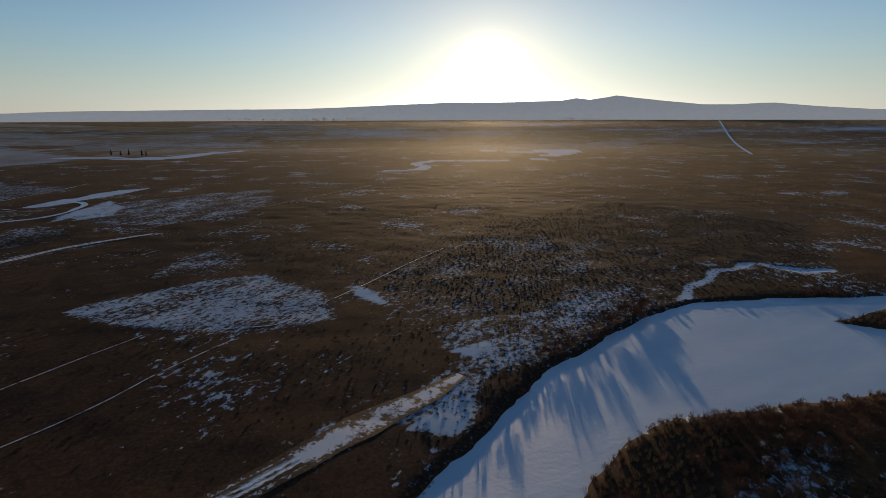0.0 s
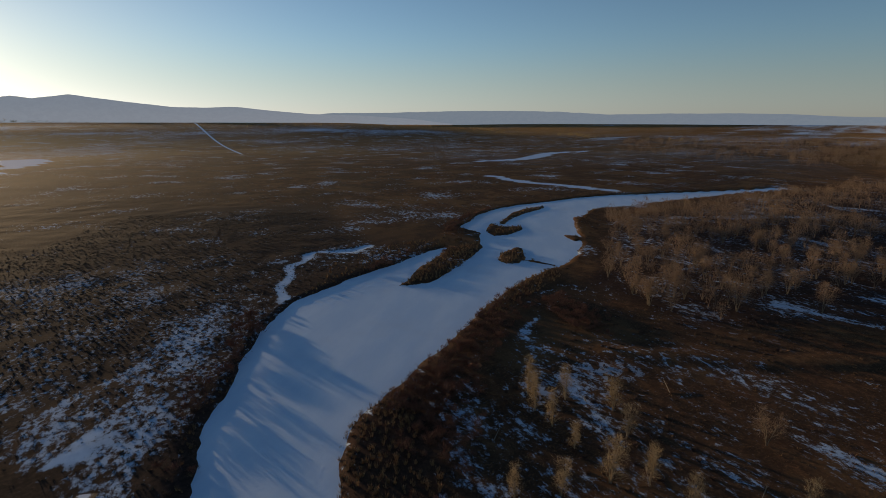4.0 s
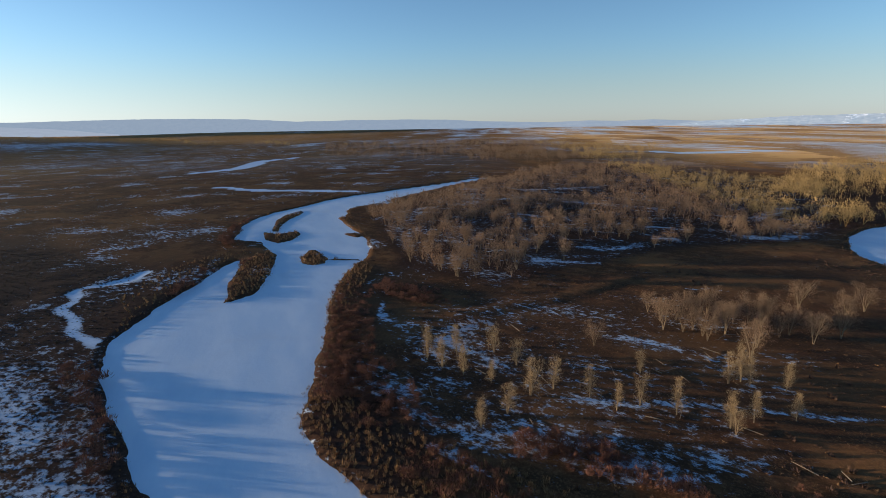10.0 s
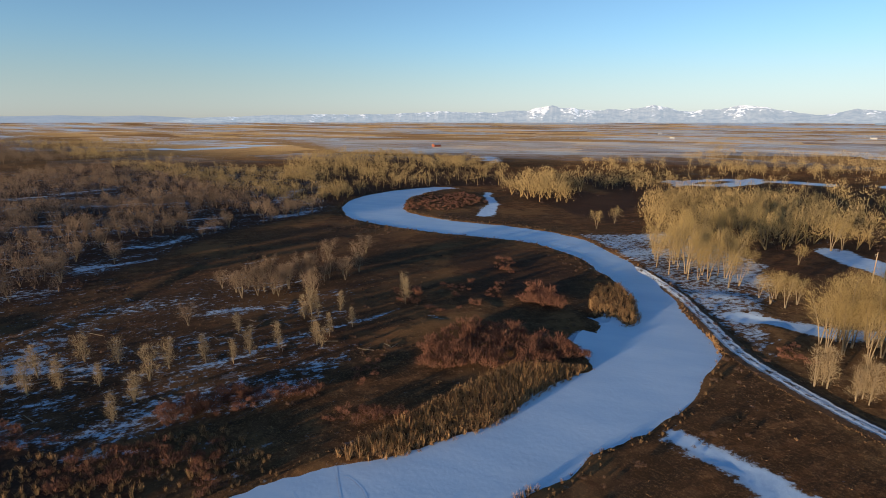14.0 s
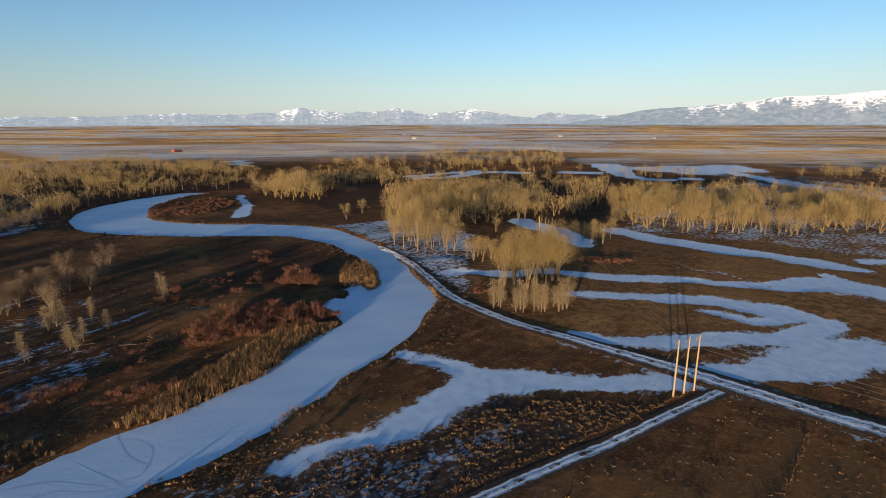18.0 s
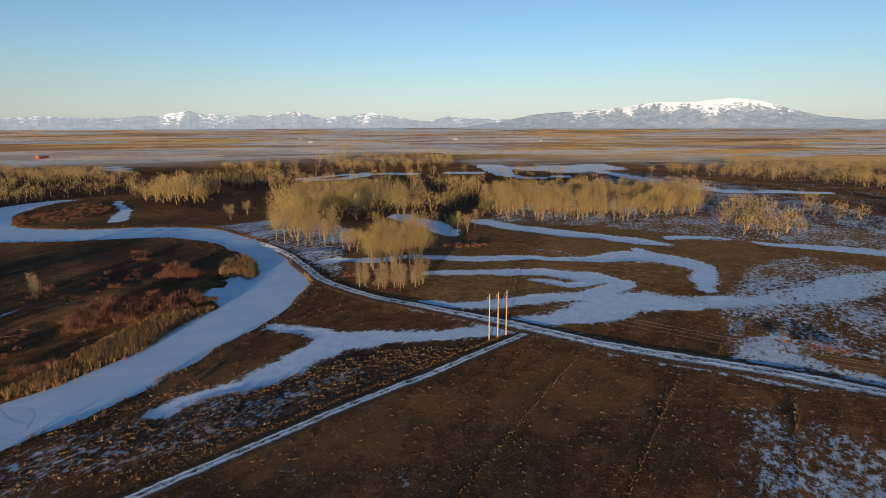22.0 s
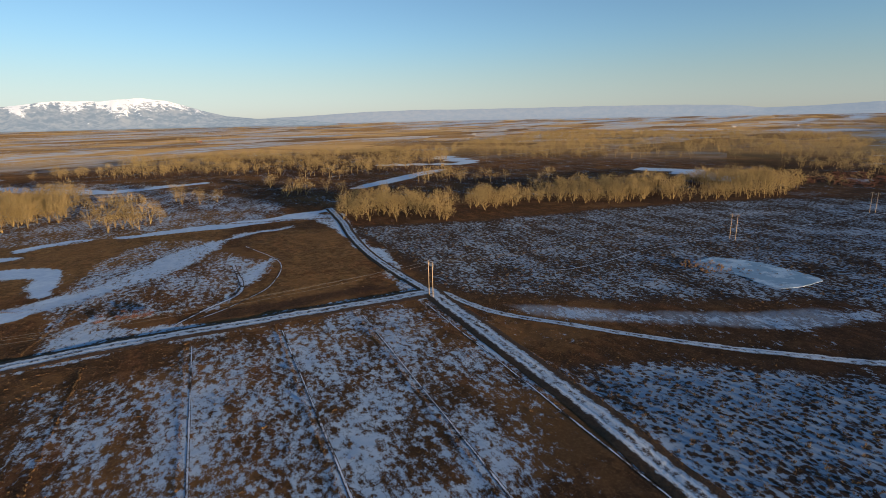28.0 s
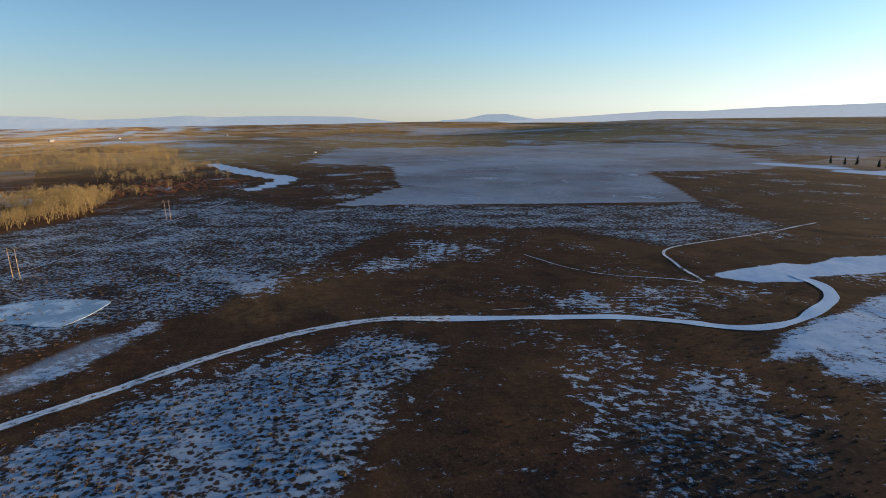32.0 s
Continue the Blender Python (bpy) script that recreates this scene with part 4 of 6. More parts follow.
def ribbon(name, line, material, lift=0.06, cols=7, level=None, grow=0.0, rough=0.0, bank=0.0):
    """A strip along a curve of x, y, half width, lying on the ground or at one level."""
    c = spline(line, 2.0)
    t = np.gradient(c[:, :2], axis=0)
    t /= np.maximum(np.linalg.norm(t, axis=1), 1e-6)[:, None]
    nrm = np.stack([-t[:, 1], t[:, 0]], 1)
    a = np.linspace(-1, 1, cols)
    if bank:
        a, cols = np.concatenate([[-1.7], a, [1.7]]), cols + 2
    wid = c[:, 2:3] * (1 + rough * fbm(c[:, 0:1], c[:, 1:2], 12, 3)) + grow
    x, y = c[:, 0:1] + nrm[:, 0:1] * a * wid, c[:, 1:2] + nrm[:, 1:2] * a * wid
    z = ground_z(x.ravel(), y.ravel()) + lift if level is None else np.full(x.size, level)
    z = z + bank * np.tile((np.abs(a) <= 1) * 1.2 - 0.2, len(c))
    verts = np.stack([x.ravel(), y.ravel(), z], 1)
    i = (np.arange(len(c) - 1)[:, None] * cols + np.arange(cols - 1)).ravel()
    faces = np.stack([i, i + cols, i + cols + 1, i + 1], 1)
    return new(name, pydata(name, verts, faces, material, {"across": np.tile(a, len(c))}))


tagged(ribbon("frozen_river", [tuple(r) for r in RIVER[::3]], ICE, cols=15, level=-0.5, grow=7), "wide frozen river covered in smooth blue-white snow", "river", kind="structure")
for line in (ROAD_SOUTH, ROAD_BANK[:7], ROAD_LINE, ROAD_WOOD):
    tagged(ribbon("road", [(x, y, w * (0.52 if line[0] == ROAD_BANK[0] else 1.0)) for x, y, w in line], TRACK, 0.09, 9, rough=0.3, bank=0.18 if line[0] != ROAD_BANK[0] else 0.05), "two-rut dirt farm track filled with snow", "road", kind="structure")
tagged(ribbon("snowy_track", [(x, y, 1.3 * w) for x, y, w in ROAD_BANK[5:]], BROKEN, 0.1, 9, rough=1.0), "farm track buried under blue drifted snow", "road", kind="structure")
tagged(ribbon("road", [(x, y, 0.95 * w) for x, y, w in ROAD_WEST[:9]], TRACK, 0.1, 9, rough=0.6), "narrow curving farm track under thin snow", "road", kind="structure")
tagged(ribbon("creek", [(x, y, 0.75 * w) for x, y, w in ROAD_WEST[8:]], CREEK, 0.1, 5, rough=0.9), "narrow winding frozen creek filled with snow", "creek", kind="structure")
SLED = [[(6, 48), (2, 45), (-2, 44), (-8, 43)], [(1, 49), (-2, 46), (-6, 45), (-10, 43)], [(2, 40), (-4, 41), (-12, 42)], [(4, 31), (-5, 36), (-11, 37)], [(0, 34), (-1, 32), (-7, 33), (-11, 39), (-9, 41)]]
ICE_TRACK = snow_material("trodden_snow", (0.5, 0.5), (0.44, 0.53, 0.67))
for line in SLED:
    tagged(ribbon("sled_track", [(x, y, 0.09) for x, y in line], ICE_TRACK, cols=3, level=-0.47), "thin curving sled track in the river snow", "track", kind="structure")

for line in TRAILS:
    tagged(ribbon("trail", [(x, y, 0.36 * w) for x, y, w in line], BROKEN, 0.05, 5, rough=0.6), "faint old wheel track with traces of snow", "track", kind="structure")
for line in BROOKS:
    tagged(ribbon("ditch", [(x, y, 0.95 * w) for x, y, w in line], BROKEN, 0.06, 5, rough=1.2), "narrow snow-filled ditch in dry grass", "ditch", kind="structure")

for (x0, y0), (x1, y1) in DIKES[3:6]:
    line = [(x0 + (x1 - x0) * u - 1.3, y0 + (y1 - y0) * u + 0.6, 0.24) for u in np.linspace(0.05, 1, 8)]
    tagged(ribbon("ditch", line, BROKEN, 0.06, 5, rough=1.4), "narrow ditch of drifted snow beside a field dike", "ditch", kind="structure")


def pond_sheet():
    p = np.vstack([POND, POND[:1]])
    c = spline(p, 1.5)[:-1]
    c += np.stack([1.6 * fbm(c[:, 0], c[:, 1], 5, 3), 1.6 * fbm(c[:, 0] + 40, c[:, 1], 5, 3)], 1)
    z = float(np.max(ground_z(c[:, 0], c[:, 1]))) + 0.06
    verts = [(x, y, z) for x, y in c] + [(x, y, z - 0.8) for x, y in c]
    n = len(c)
    return pydata("pond", verts, [tuple(range(n))] + [(i, n + i, n + (i + 1) % n, (i + 1) % n) for i in range(n)], POND_ICE, flat=True)


tagged(new("pond", pond_sheet()), "small frozen pond of bare blue ice in sagebrush", "pond", kind="structure")
tagged(ribbon("far_road", FAR_ROAD, CREEK, 0.3, 3), "straight snow-covered road across the plain", "road", kind="structure")

# ---- mountains round the basin: azimuth and elevation of the skyline, in degrees ----
HILLS_WEST = [(300, -0.3), (309.5, 0.16), (316, 0.5), (320, 0.44), (325, 0.66), (336, 0.84), (346, 0.95), (355, 1.33), (360, 1.54), (367, 1.58), (372.6, 1.7), (374, 1.92), (375.4, 1.75), (378, 2.14), (380.8, 1.8), (383.5, 1.46), (386, 1.2), (388.5, 1.16), (391.8, 1.28), (394.5, 0.98), (399, 0.62), (404, 0.5), (409, 0.2), (414, -0.3)]
RANGE_NORTH = [(392, -0.3), (397, 0.3), (401, 0.72), (405, 0.75), (409, 0.84), (413, 0.95), (420, 1.02), (425, 0.92), (430, 0.64), (436, 0.7), (442, 0.7), (446, 0.62), (449.5, 0.42), (457, 0.2), (461, 0.32), (464, 0.22), (467, 0.33), (471.5, 0.1), (475, 0.2), (481, -0.3)]
RANGE_EAST = [(106, -0.3), (110, 0.08), (115.7, 0.22), (119, 0.4), (126, 0.46), (131.5, 0.56), (136.3, 0.74), (141, 0.66), (144.5, 0.82), (148.5, 1.27), (151.2, 0.93), (154.7, 0.94), (158, 1.25), (160.5, 0.8), (163, 0.78), (166, 1.25), (168.7, 0.72), (171.4, 0.3), (173.8, 0.8), (177, 0.6), (180.5, 0.45), (185, -0.3)]
MASSIF = [(175, -0.3), (179, 0.2), (183.2, 1.05), (186, 1.2), (189.6, 1.42), (192, 1.7), (194.5, 2.04), (197.5, 2.0), (199.7, 2.22), (201.1, 2.3), (203.2, 2.03), (205.5, 1.33), (208.3, 0.58), (211, 0.28), (215, 0.1), (219, -0.3)]
RANGE_SOUTH = [(203, -0.3), (207, 0.1), (211, 0.25), (216, 0.45), (222, 0.76), (227.3, 0.88), (233.8, 0.84), (239.6, 0.84), (245.3, 0.87), (253.5, 0.82), (258, 0.66), (260.5, 0.36), (264.7, 0.46), (268.7, 0.66), (271.7, 0.5), (273.9, 0.55), (277.7, 0.57), (284, 0.4), (287, 0.1), (290, -0.3)]
BUTTES = [(294, -0.1), (296.5, 0.0), (298.6, 0.43), (300.9, 0.46), (302.7, 0.1), (304, -0.1)]
STAND_AZ = [0, 40, 80, 110, 150, 180, 200, 230, 260, 300, 330, 360]
STAND_X = [-6, -16, -38, -55, -72, -90, -105, -122, -138, -142, -80, -6]
STAND_Y = [8, 22, 48, 65, 88, 105, 122, 140, 160, 166, 90, 8]


def range_of_hills(name, label, skyline, material, far=4400.0, deep=420.0, jag=0.1, fold=0.1):
    s = np.array(skyline, float)
    az = np.arange(s[0, 0], s[-1, 0], 0.06)
    el = np.interp(az, s[:, 0], s[:, 1])
    rows = 11
    v = np.linspace(0, 1, rows)
    a = np.radians(az)[:, None]
    cx, cy = np.interp(az % 360, STAND_AZ, STAND_X)[:, None], np.interp(az % 360, STAND_AZ, STAND_Y)[:, None]
    el = el + jag * fbm(az * 7.3 + 11, az * 2.9 + 3, 9, 5) * np.clip(el, 0.1, 1.2)
    top = 54 + np.tan(np.radians(el))[:, None] * far
    r = far - deep * (1 - v)[None, :] ** 0.9
    base = 22.0
    gully = fbm(np.repeat(az[:, None] * 9, rows, 1), np.repeat(v[None] * 14, len(az), 0), 9, 5)
    z = base + (top - base) * (v[None] ** 1.35 + fold * gully * np.sin(np.pi * v)[None])
    z[:, -1] = top[:, 0]
    x, y = cx + np.sin(a) * (r + 35 * gully * (1 - v)), cy + np.cos(a) * (r + 35 * gully * (1 - v))
    verts = np.stack([x.ravel(), y.ravel(), z.ravel()], 1)
    i = (np.arange(len(az) - 1)[:, None] * rows + np.arange(rows - 1)).ravel()
    faces = np.stack([i, i + rows, i + rows + 1, i + 1], 1)
    hi = (z - 54) / far / math.tan(radians(2.3))
    ob = new(name, pydata(name, verts, faces, material, {"height": hi.ravel(), "gully": gully.ravel() + 0.5}))
    return tagged(ob, label, "mountains", kind="structure")


# bluish rock colours and emission carry the haze over the far ranges
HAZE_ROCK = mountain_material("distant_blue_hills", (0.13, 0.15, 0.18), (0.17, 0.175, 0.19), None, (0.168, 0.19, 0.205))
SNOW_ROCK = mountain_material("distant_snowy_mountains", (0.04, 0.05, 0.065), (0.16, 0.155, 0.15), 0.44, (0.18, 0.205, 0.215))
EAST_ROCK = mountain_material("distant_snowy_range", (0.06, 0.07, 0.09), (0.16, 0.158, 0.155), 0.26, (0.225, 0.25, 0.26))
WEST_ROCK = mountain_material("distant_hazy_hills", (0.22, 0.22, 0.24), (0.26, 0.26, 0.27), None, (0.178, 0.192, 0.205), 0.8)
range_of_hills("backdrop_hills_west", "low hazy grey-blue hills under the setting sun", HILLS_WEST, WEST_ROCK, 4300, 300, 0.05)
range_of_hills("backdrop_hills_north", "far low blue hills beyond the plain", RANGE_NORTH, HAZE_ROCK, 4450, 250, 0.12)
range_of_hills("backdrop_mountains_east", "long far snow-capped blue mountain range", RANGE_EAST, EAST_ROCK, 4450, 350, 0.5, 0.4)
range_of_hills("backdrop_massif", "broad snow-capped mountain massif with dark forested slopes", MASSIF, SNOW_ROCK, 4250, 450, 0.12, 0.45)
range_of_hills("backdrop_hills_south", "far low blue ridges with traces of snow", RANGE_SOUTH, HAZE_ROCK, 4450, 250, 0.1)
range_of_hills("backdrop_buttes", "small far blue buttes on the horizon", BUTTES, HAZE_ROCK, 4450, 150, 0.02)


# ---- trees ----
def part(name, me, parent, label=""):
    ob = new(name, me)
    ob.parent = parent
    return tagged(ob, label)


def tube(path, radii, sides, verts, faces):
    """A tapered branch along a path, added to lists."""
    path = np.asarray(path)
    t = np.gradient(path, axis=0)
    t /= np.linalg.norm(t, axis=1)[:, None]
    side = np.cross(t, (0.31, 0.95, 0.05))
    side /= np.linalg.norm(side, axis=1)[:, None]
    up = np.cross(t, side)
    a = np.arange(sides) * 2 * math.pi / sides
    first = len(verts)
    for p, s, u, r in zip(path, side, up, radii):
        for k in a:
            verts.append(p + r * (math.cos(k) * s + math.sin(k) * u))
    for i in range(len(path) - 1):
        for k in range(sides):
            j = first + i * sides
            faces.append((j + k, j + (k + 1) % sides, j + sides + (k + 1) % sides, j + sides + k))


def blades(base, way, length, width, rng):
    """Thin three-cornered twigs from places along directions."""
    n = len(base)
    side = np.cross(way, rng.normal(size=(n, 3)))
    side /= np.linalg.norm(side, axis=1)[:, None]
    v = np.empty((n, 3, 3))
    v[:, 0], v[:, 1], v[:, 2] = base - side * width[:, None] / 2, base + side * width[:, None] / 2, base + way * length[:, None]
    return v.reshape(-1, 3), np.arange(3 * n).reshape(-1, 3)


def unit(v):
    return v / np.linalg.norm(v, axis=-1, keepdims=True)


def tree_shape(seed, height, stems, spread, twigs, twig_len, twig_wid, sides=5, limbs=7, bare=0.28, reach=0.3):
    """Limbs and twigs of a leafless vase-shaped tree: stems fan out, limbs sweep up, fine twigs fill the crown."""
    rng = np.random.default_rng(seed)
    wv, wf, at, to, ln = [], [], [], [], []
    share = max(3, int(twigs / (stems * limbs)))
    for k in range(stems):
        turn = 2 * math.pi * (k + rng.random() * 0.7) / stems
        lean = spread * (0.4 + 0.7 * rng.random()) * (0.3 if stems == 1 else 1)
        h = height * (0.74 + 0.2 * rng.random())
        u = np.linspace(0, 1, 6)
        out = lean * h * u**1.25 * 0.55
        wig = rng.normal(size=(6, 2)) * height * 0.014 * u[:, None]
        stem = np.stack([math.cos(turn) * (0.012 * height + out) + wig[:, 0], math.sin(turn) * (0.012 * height + out) + wig[:, 1], u * h - 0.015 * height * (u == 0)], 1)
        r0 = height * 0.0115 * (1.2 if stems < 3 else 0.85)
        tube(stem, r0 * (1.02 - u) ** 0.8 + 0.0008 * height, sides, wv, wf)
        grow = unit(stem[-1] - stem[0])
        for j in range(limbs):
            f = bare + (0.96 - bare) * (j + rng.random()) / limbs
            p = np.array([np.interp(f, u, stem[:, c]) for c in range(3)])
            a2 = turn + rng.normal() * 1.5
            d = unit(grow * 0.75 + np.array([math.cos(a2), math.sin(a2), 0.25]) * 0.75 * (1.15 - 0.5 * f))
            l = height * (reach * (1 - f) ** 0.8 + 0.07) * (0.7 + 0.55 * rng.random())
            s = np.linspace(0, 1, 3)[:, None]
            limb = p + d * l * s + np.array([0, 0, l * 0.22]) * s**2 + rng.normal(size=(3, 3)) * l * 0.04 * s
            tube(limb, (r0 * 0.4 * (1 - f) + 0.0017 * height) * (1.05 - s[:, 0]), 3, wv, wf)
            q = 0.3 + 0.75 * rng.random(share) ** 0.7
            base = np.stack([np.interp(q, s[:, 0], limb[:, c]) for c in range(3)], 1)
            puff = rng.normal(size=(share, 3)) * (0.26 * l + 0.012 * height) * (1, 1, 0.8)
            at.append(base + puff)
            to.append(unit(d * 0.5 + unit(puff) * 0.7 + (0, 0, 0.3)))
            ln.append(np.full(share, 0.7 + 0.4 * (1 - f)))
    at, to, ln = np.vstack(at), np.vstack(to), np.concatenate(ln)
    way = unit(to * 0.8 + rng.normal(size=to.shape) * 0.36 + (0, 0, 0.15))
    n = len(at)
    tv, tf = blades(at, way, twig_len * ln * (0.6 + 0.8 * rng.random(n)), twig_wid * (0.6 + 0.8 * rng.random(n)), rng)
    return np.array(wv), wf, tv, tf


def make_tree(name, label, seed, group, twig=None, **shape):
    wv, wf, tv, tf = tree_shape(seed, **shape)
    ob = new(name)
    part("trunk", pydata("trunk", wv, wf, BARK), ob, "pale forked trunk and limbs")
    part("crown", pydata("crown", tv, tf, twig or TWIG, flat=True), ob, "fuzzy crown of fine straw-coloured twigs")
    return tagged(ob, label, "tree", group)


def scatter(points, spacing, rng, keep=1.0):
    """Places inside an outline, about a spacing apart."""
    p = np.array(points, float)
    gx, gy = np.meshgrid(np.arange(p[:, 0].min(), p[:, 0].max(), spacing), np.arange(p[:, 1].min(), p[:, 1].max(), spacing))
    x, y = gx.ravel() + rng.uniform(-0.48, 0.48, gx.size) * spacing, gy.ravel() + rng.uniform(-0.48, 0.48, gx.size) * spacing
    ok = (outside(x, y, points) < 0) & (rng.random(x.size) < keep)
    return np.stack([x[ok], y[ok]], 1)


def dry(p, margin=1.5):
    """Which places stand clear of the ice."""
    return river_shape(p[:, 0], p[:, 1]) > margin


TALL = [make_tree("cottonwood_tree", "tall leafless cottonwood with golden twigs in evening sun", 11 + k, "cottonwoods by the track", height=20, stems=s, spread=sp, twigs=3900, twig_len=1.15, twig_wid=0.046, limbs=n, bare=b)
        for k, (s, sp, n, b) in enumerate(((3, 0.4, 12, 0.26), (2, 0.36, 15, 0.3), (4, 0.46, 10, 0.28), (1, 0.3, 24, 0.24), (3, 0.55, 12, 0.3), (5, 0.5, 9, 0.32)))]
GROVE = [make_tree("grove_cottonwood", "leafless golden cottonwood at the edge of a grove", 41 + k, "cottonwoods of the southern groves", height=20, stems=s, spread=sp, twigs=2300, twig_len=1.35, twig_wid=0.085, limbs=n, bare=b)
         for k, (s, sp, n, b) in enumerate(((3, 0.5, 9, 0.3), (4, 0.6, 8, 0.28), (2, 0.45, 12, 0.26)))]
SLIM = [make_tree("young_cottonwood", "slim young cottonwood with pale upright bare branches", 31 + k, "young cottonwoods in the meadow", twig=TWIG_PALE, height=8, stems=s, spread=sp, twigs=1300, twig_len=0.75, twig_wid=0.038, limbs=n, bare=0.08, reach=0.1)
        for k, (s, sp, n) in enumerate(((2, 0.2, 12), (3, 0.26, 10), (1, 0.2, 20), (4, 0.34, 8)))]
WIDE = [make_tree("grove_tree", "leafless grey-brown cottonwood of the riverside grove", 51 + k, "trees of the riverside grove", twig=TWIG_GREY, height=10, stems=s, spread=sp, twigs=1500, twig_len=0.8, twig_wid=0.062, limbs=n, bare=0.2, reach=0.34)
        for k, (s, sp, n) in enumerate(((4, 0.6, 8), (5, 0.72, 7), (3, 0.5, 9), (2, 0.4, 12)))]


def plant(protos, x, y, scale, rng):
    ob = protos[rng.integers(len(protos))]
    s = scale * rng.uniform(0.72, 1.15)
    z = float(ground_z(x, y)[0])
    m = Matrix.Translation((x, y, z)) @ Matrix.Rotation(rng.random() * 6.28, 4, 'Z')
    made = copy_thing(ob, m)
    made.scale = (s * rng.uniform(0.9, 1.1), s * rng.uniform(0.9, 1.1), s)
    return made


rng = np.random.default_rng(3)
BY_TRACK = [(-46, -79), (-51, -75), (-56, -73), (-58, -79), (-61, -81), (-63, -85), (-52, -81), (-55, -84), (-49, -84), (-59, -88), (-64, -91), (-54, -90), (-60, -96), (-48, -74), (-65, -87), (4, -113), (-3, -111), (-6, -113), (-9, -113), (-16, -111), (11, -119), (-5, -120), (-10, -121), (4, -121), (-18, -116), (15, -128), (8, -128), (-1, -129), (-13, -130), (20, -138), (11, -140), (2, -141), (-8, -141), (16, -150), (6, -152), (-30, -103), (-34, -102), (-26, -107), (-30, -110), (-36, -108), (-27, -160), (-74, -143), (-79, -148), (-70, -150), (-82, -160), (62, -170)]
BY_TRACK += [(62, -190), (-18, -193)]
for i, (x, y) in enumerate(BY_TRACK):
    plant(TALL, x, y, 0.9 if i < 15 else 0.78 if i < 35 else 0.55, rng)
SAPLINGS = [(-49, -52), (-51, -53), (-50, -54), (-56, -51), (-58, -51), (-57, -53), (-61, -53), (-63, -53), (-62, -55), (-64, -54), (-69, -57), (-70, -58), (-66, -59), (-68, -55)]
for x, y in SAPLINGS:
    plant(SLIM, x, y, rng.uniform(1.0, 1.45), rng)
MEADOW = [(70, 66), (73, 59), (54, 43), (42, 53), (47, 48), (59, 51), (54, 31), (49, 27), (51, 22), (65, 18), (44, 8), (46, 3), (58, -9), (47, -5), (60, -3), (62, -2), (42, 8), (50, -27), (57, -33), (66, 62), (68, 45), (75, 50)]
for x, y in MEADOW:
    plant(SLIM, x, y, 1.0, rng)
COPSE = [(80, 25), (87, -4), (88, -10), (89, -18), (87, -23), (83, -29), (91, -3), (97, -16), (84, -4), (92, -12), (94, -22), (87, -38), (100, -26), (80, -14), (107, -57), (104, -50), (203, -70), (210, -84), (211, -45), (205, -77), (207, -86)]
COPSE += [(92 + rng.normal() * 9, -14 + rng.normal() * 13) for _ in range(20)]
for x, y in COPSE:
    plant(WIDE, x, y, 0.85, rng)

for stock, spots in ((TALL, [(-57, -86), (-51, -78), (0, -118), (10, -138), (-12, -122), (-58, -96)]), (GROVE, [(-100, -196), (-120, -192), (-140, -192)]), (SLIM, [(63, 57), (57, 38), (48, 16), (61, 1)]), (WIDE, [(140, 62), (150, 40), (165, 20), (152, 58)])):
    for ob, (x, y) in zip(stock, spots):
        ob.location = (x, y, float(ground_z(x, y)[0]))

NEAR_LEFT, far_places = 190, []
for outline, spacing, tall, keep in GROVES:
    p = scatter(outline, spacing * 1.06, rng, keep)
    p = p[dry(p, 3)]
    p = p[fbm(p[:, 0], p[:, 1], 45, 3) > -0.07]
    close = np.hypot(p[:, 0] + 70, p[:, 1] - 40) < 330
    order = np.argsort(np.hypot(p[:, 0] + 70, p[:, 1] - 40))
    for i in order:
        if close[i] and NEAR_LEFT > 0 and rng.random() < 0.55:
            NEAR_LEFT -= 1
            if tall >= 13 or p[i, 0] < 0:
                plant(GROVE, p[i, 0], p[i, 1], tall / 18, rng)
            else:
                plant(WIDE, p[i, 0], p[i, 1], tall / 10, rng)
        else:
            far_places.append((p[i, 0], p[i, 1], tall * rng.uniform(0.65, 1.15)))


def merge(name, shapes, places, material, rng, label, category, sink=0.0):
    """One mesh of many copies of a few shapes: places are rows of x, y, scale."""
    places = np.array(places, float)
    pick = rng.integers(len(shapes), size=len(places))
    allv, allf, n = [], [], 0
    z = ground_z(places[:, 0], places[:, 1]) - sink
    for k, (v, f) in enumerate(shapes):
        mine = np.where(pick == k)[0]
        if not len(mine):
            continue
        a, s = rng.random(len(mine)) * 6.283, places[mine, 2] * rng.uniform(0.8, 1.2, len(mine))
        sx = s * rng.uniform(0.85, 1.2, len(mine))
        c, d = np.cos(a), np.sin(a)
        x = v[None, :, 0] * sx[:, None]
        y = v[None, :, 1] * sx[:, None]
        w = np.stack([x * c[:, None] - y * d[:, None] + places[mine, 0][:, None], x * d[:, None] + y * c[:, None] + places[mine, 1][:, None], v[None, :, 2] * s[:, None] + z[mine][:, None]], 2)
        allv.append(w.reshape(-1, 3))
        allf.append((f[None] + (np.arange(len(mine)) * len(v))[:, None, None] + n).reshape(-1, 3))
        n += w.shape[0] * w.shape[1]
    co, tri = np.vstack(allv), np.vstack(allf)
    me = bpy.data.meshes.new(name)
    me.vertices.add(len(co))
    me.vertices.foreach_set("co", co.ravel())
    me.loops.add(tri.size)
    me.loops.foreach_set("vertex_index", tri.ravel().astype(np.int32))
    me.polygons.add(len(tri))
    me.polygons.foreach_set("loop_start", np.arange(0, tri.size, 3, dtype=np.int32))
    me.update()
    me.materials.append(material)
    return tagged(new(name, me), label, category, kind="stuff")


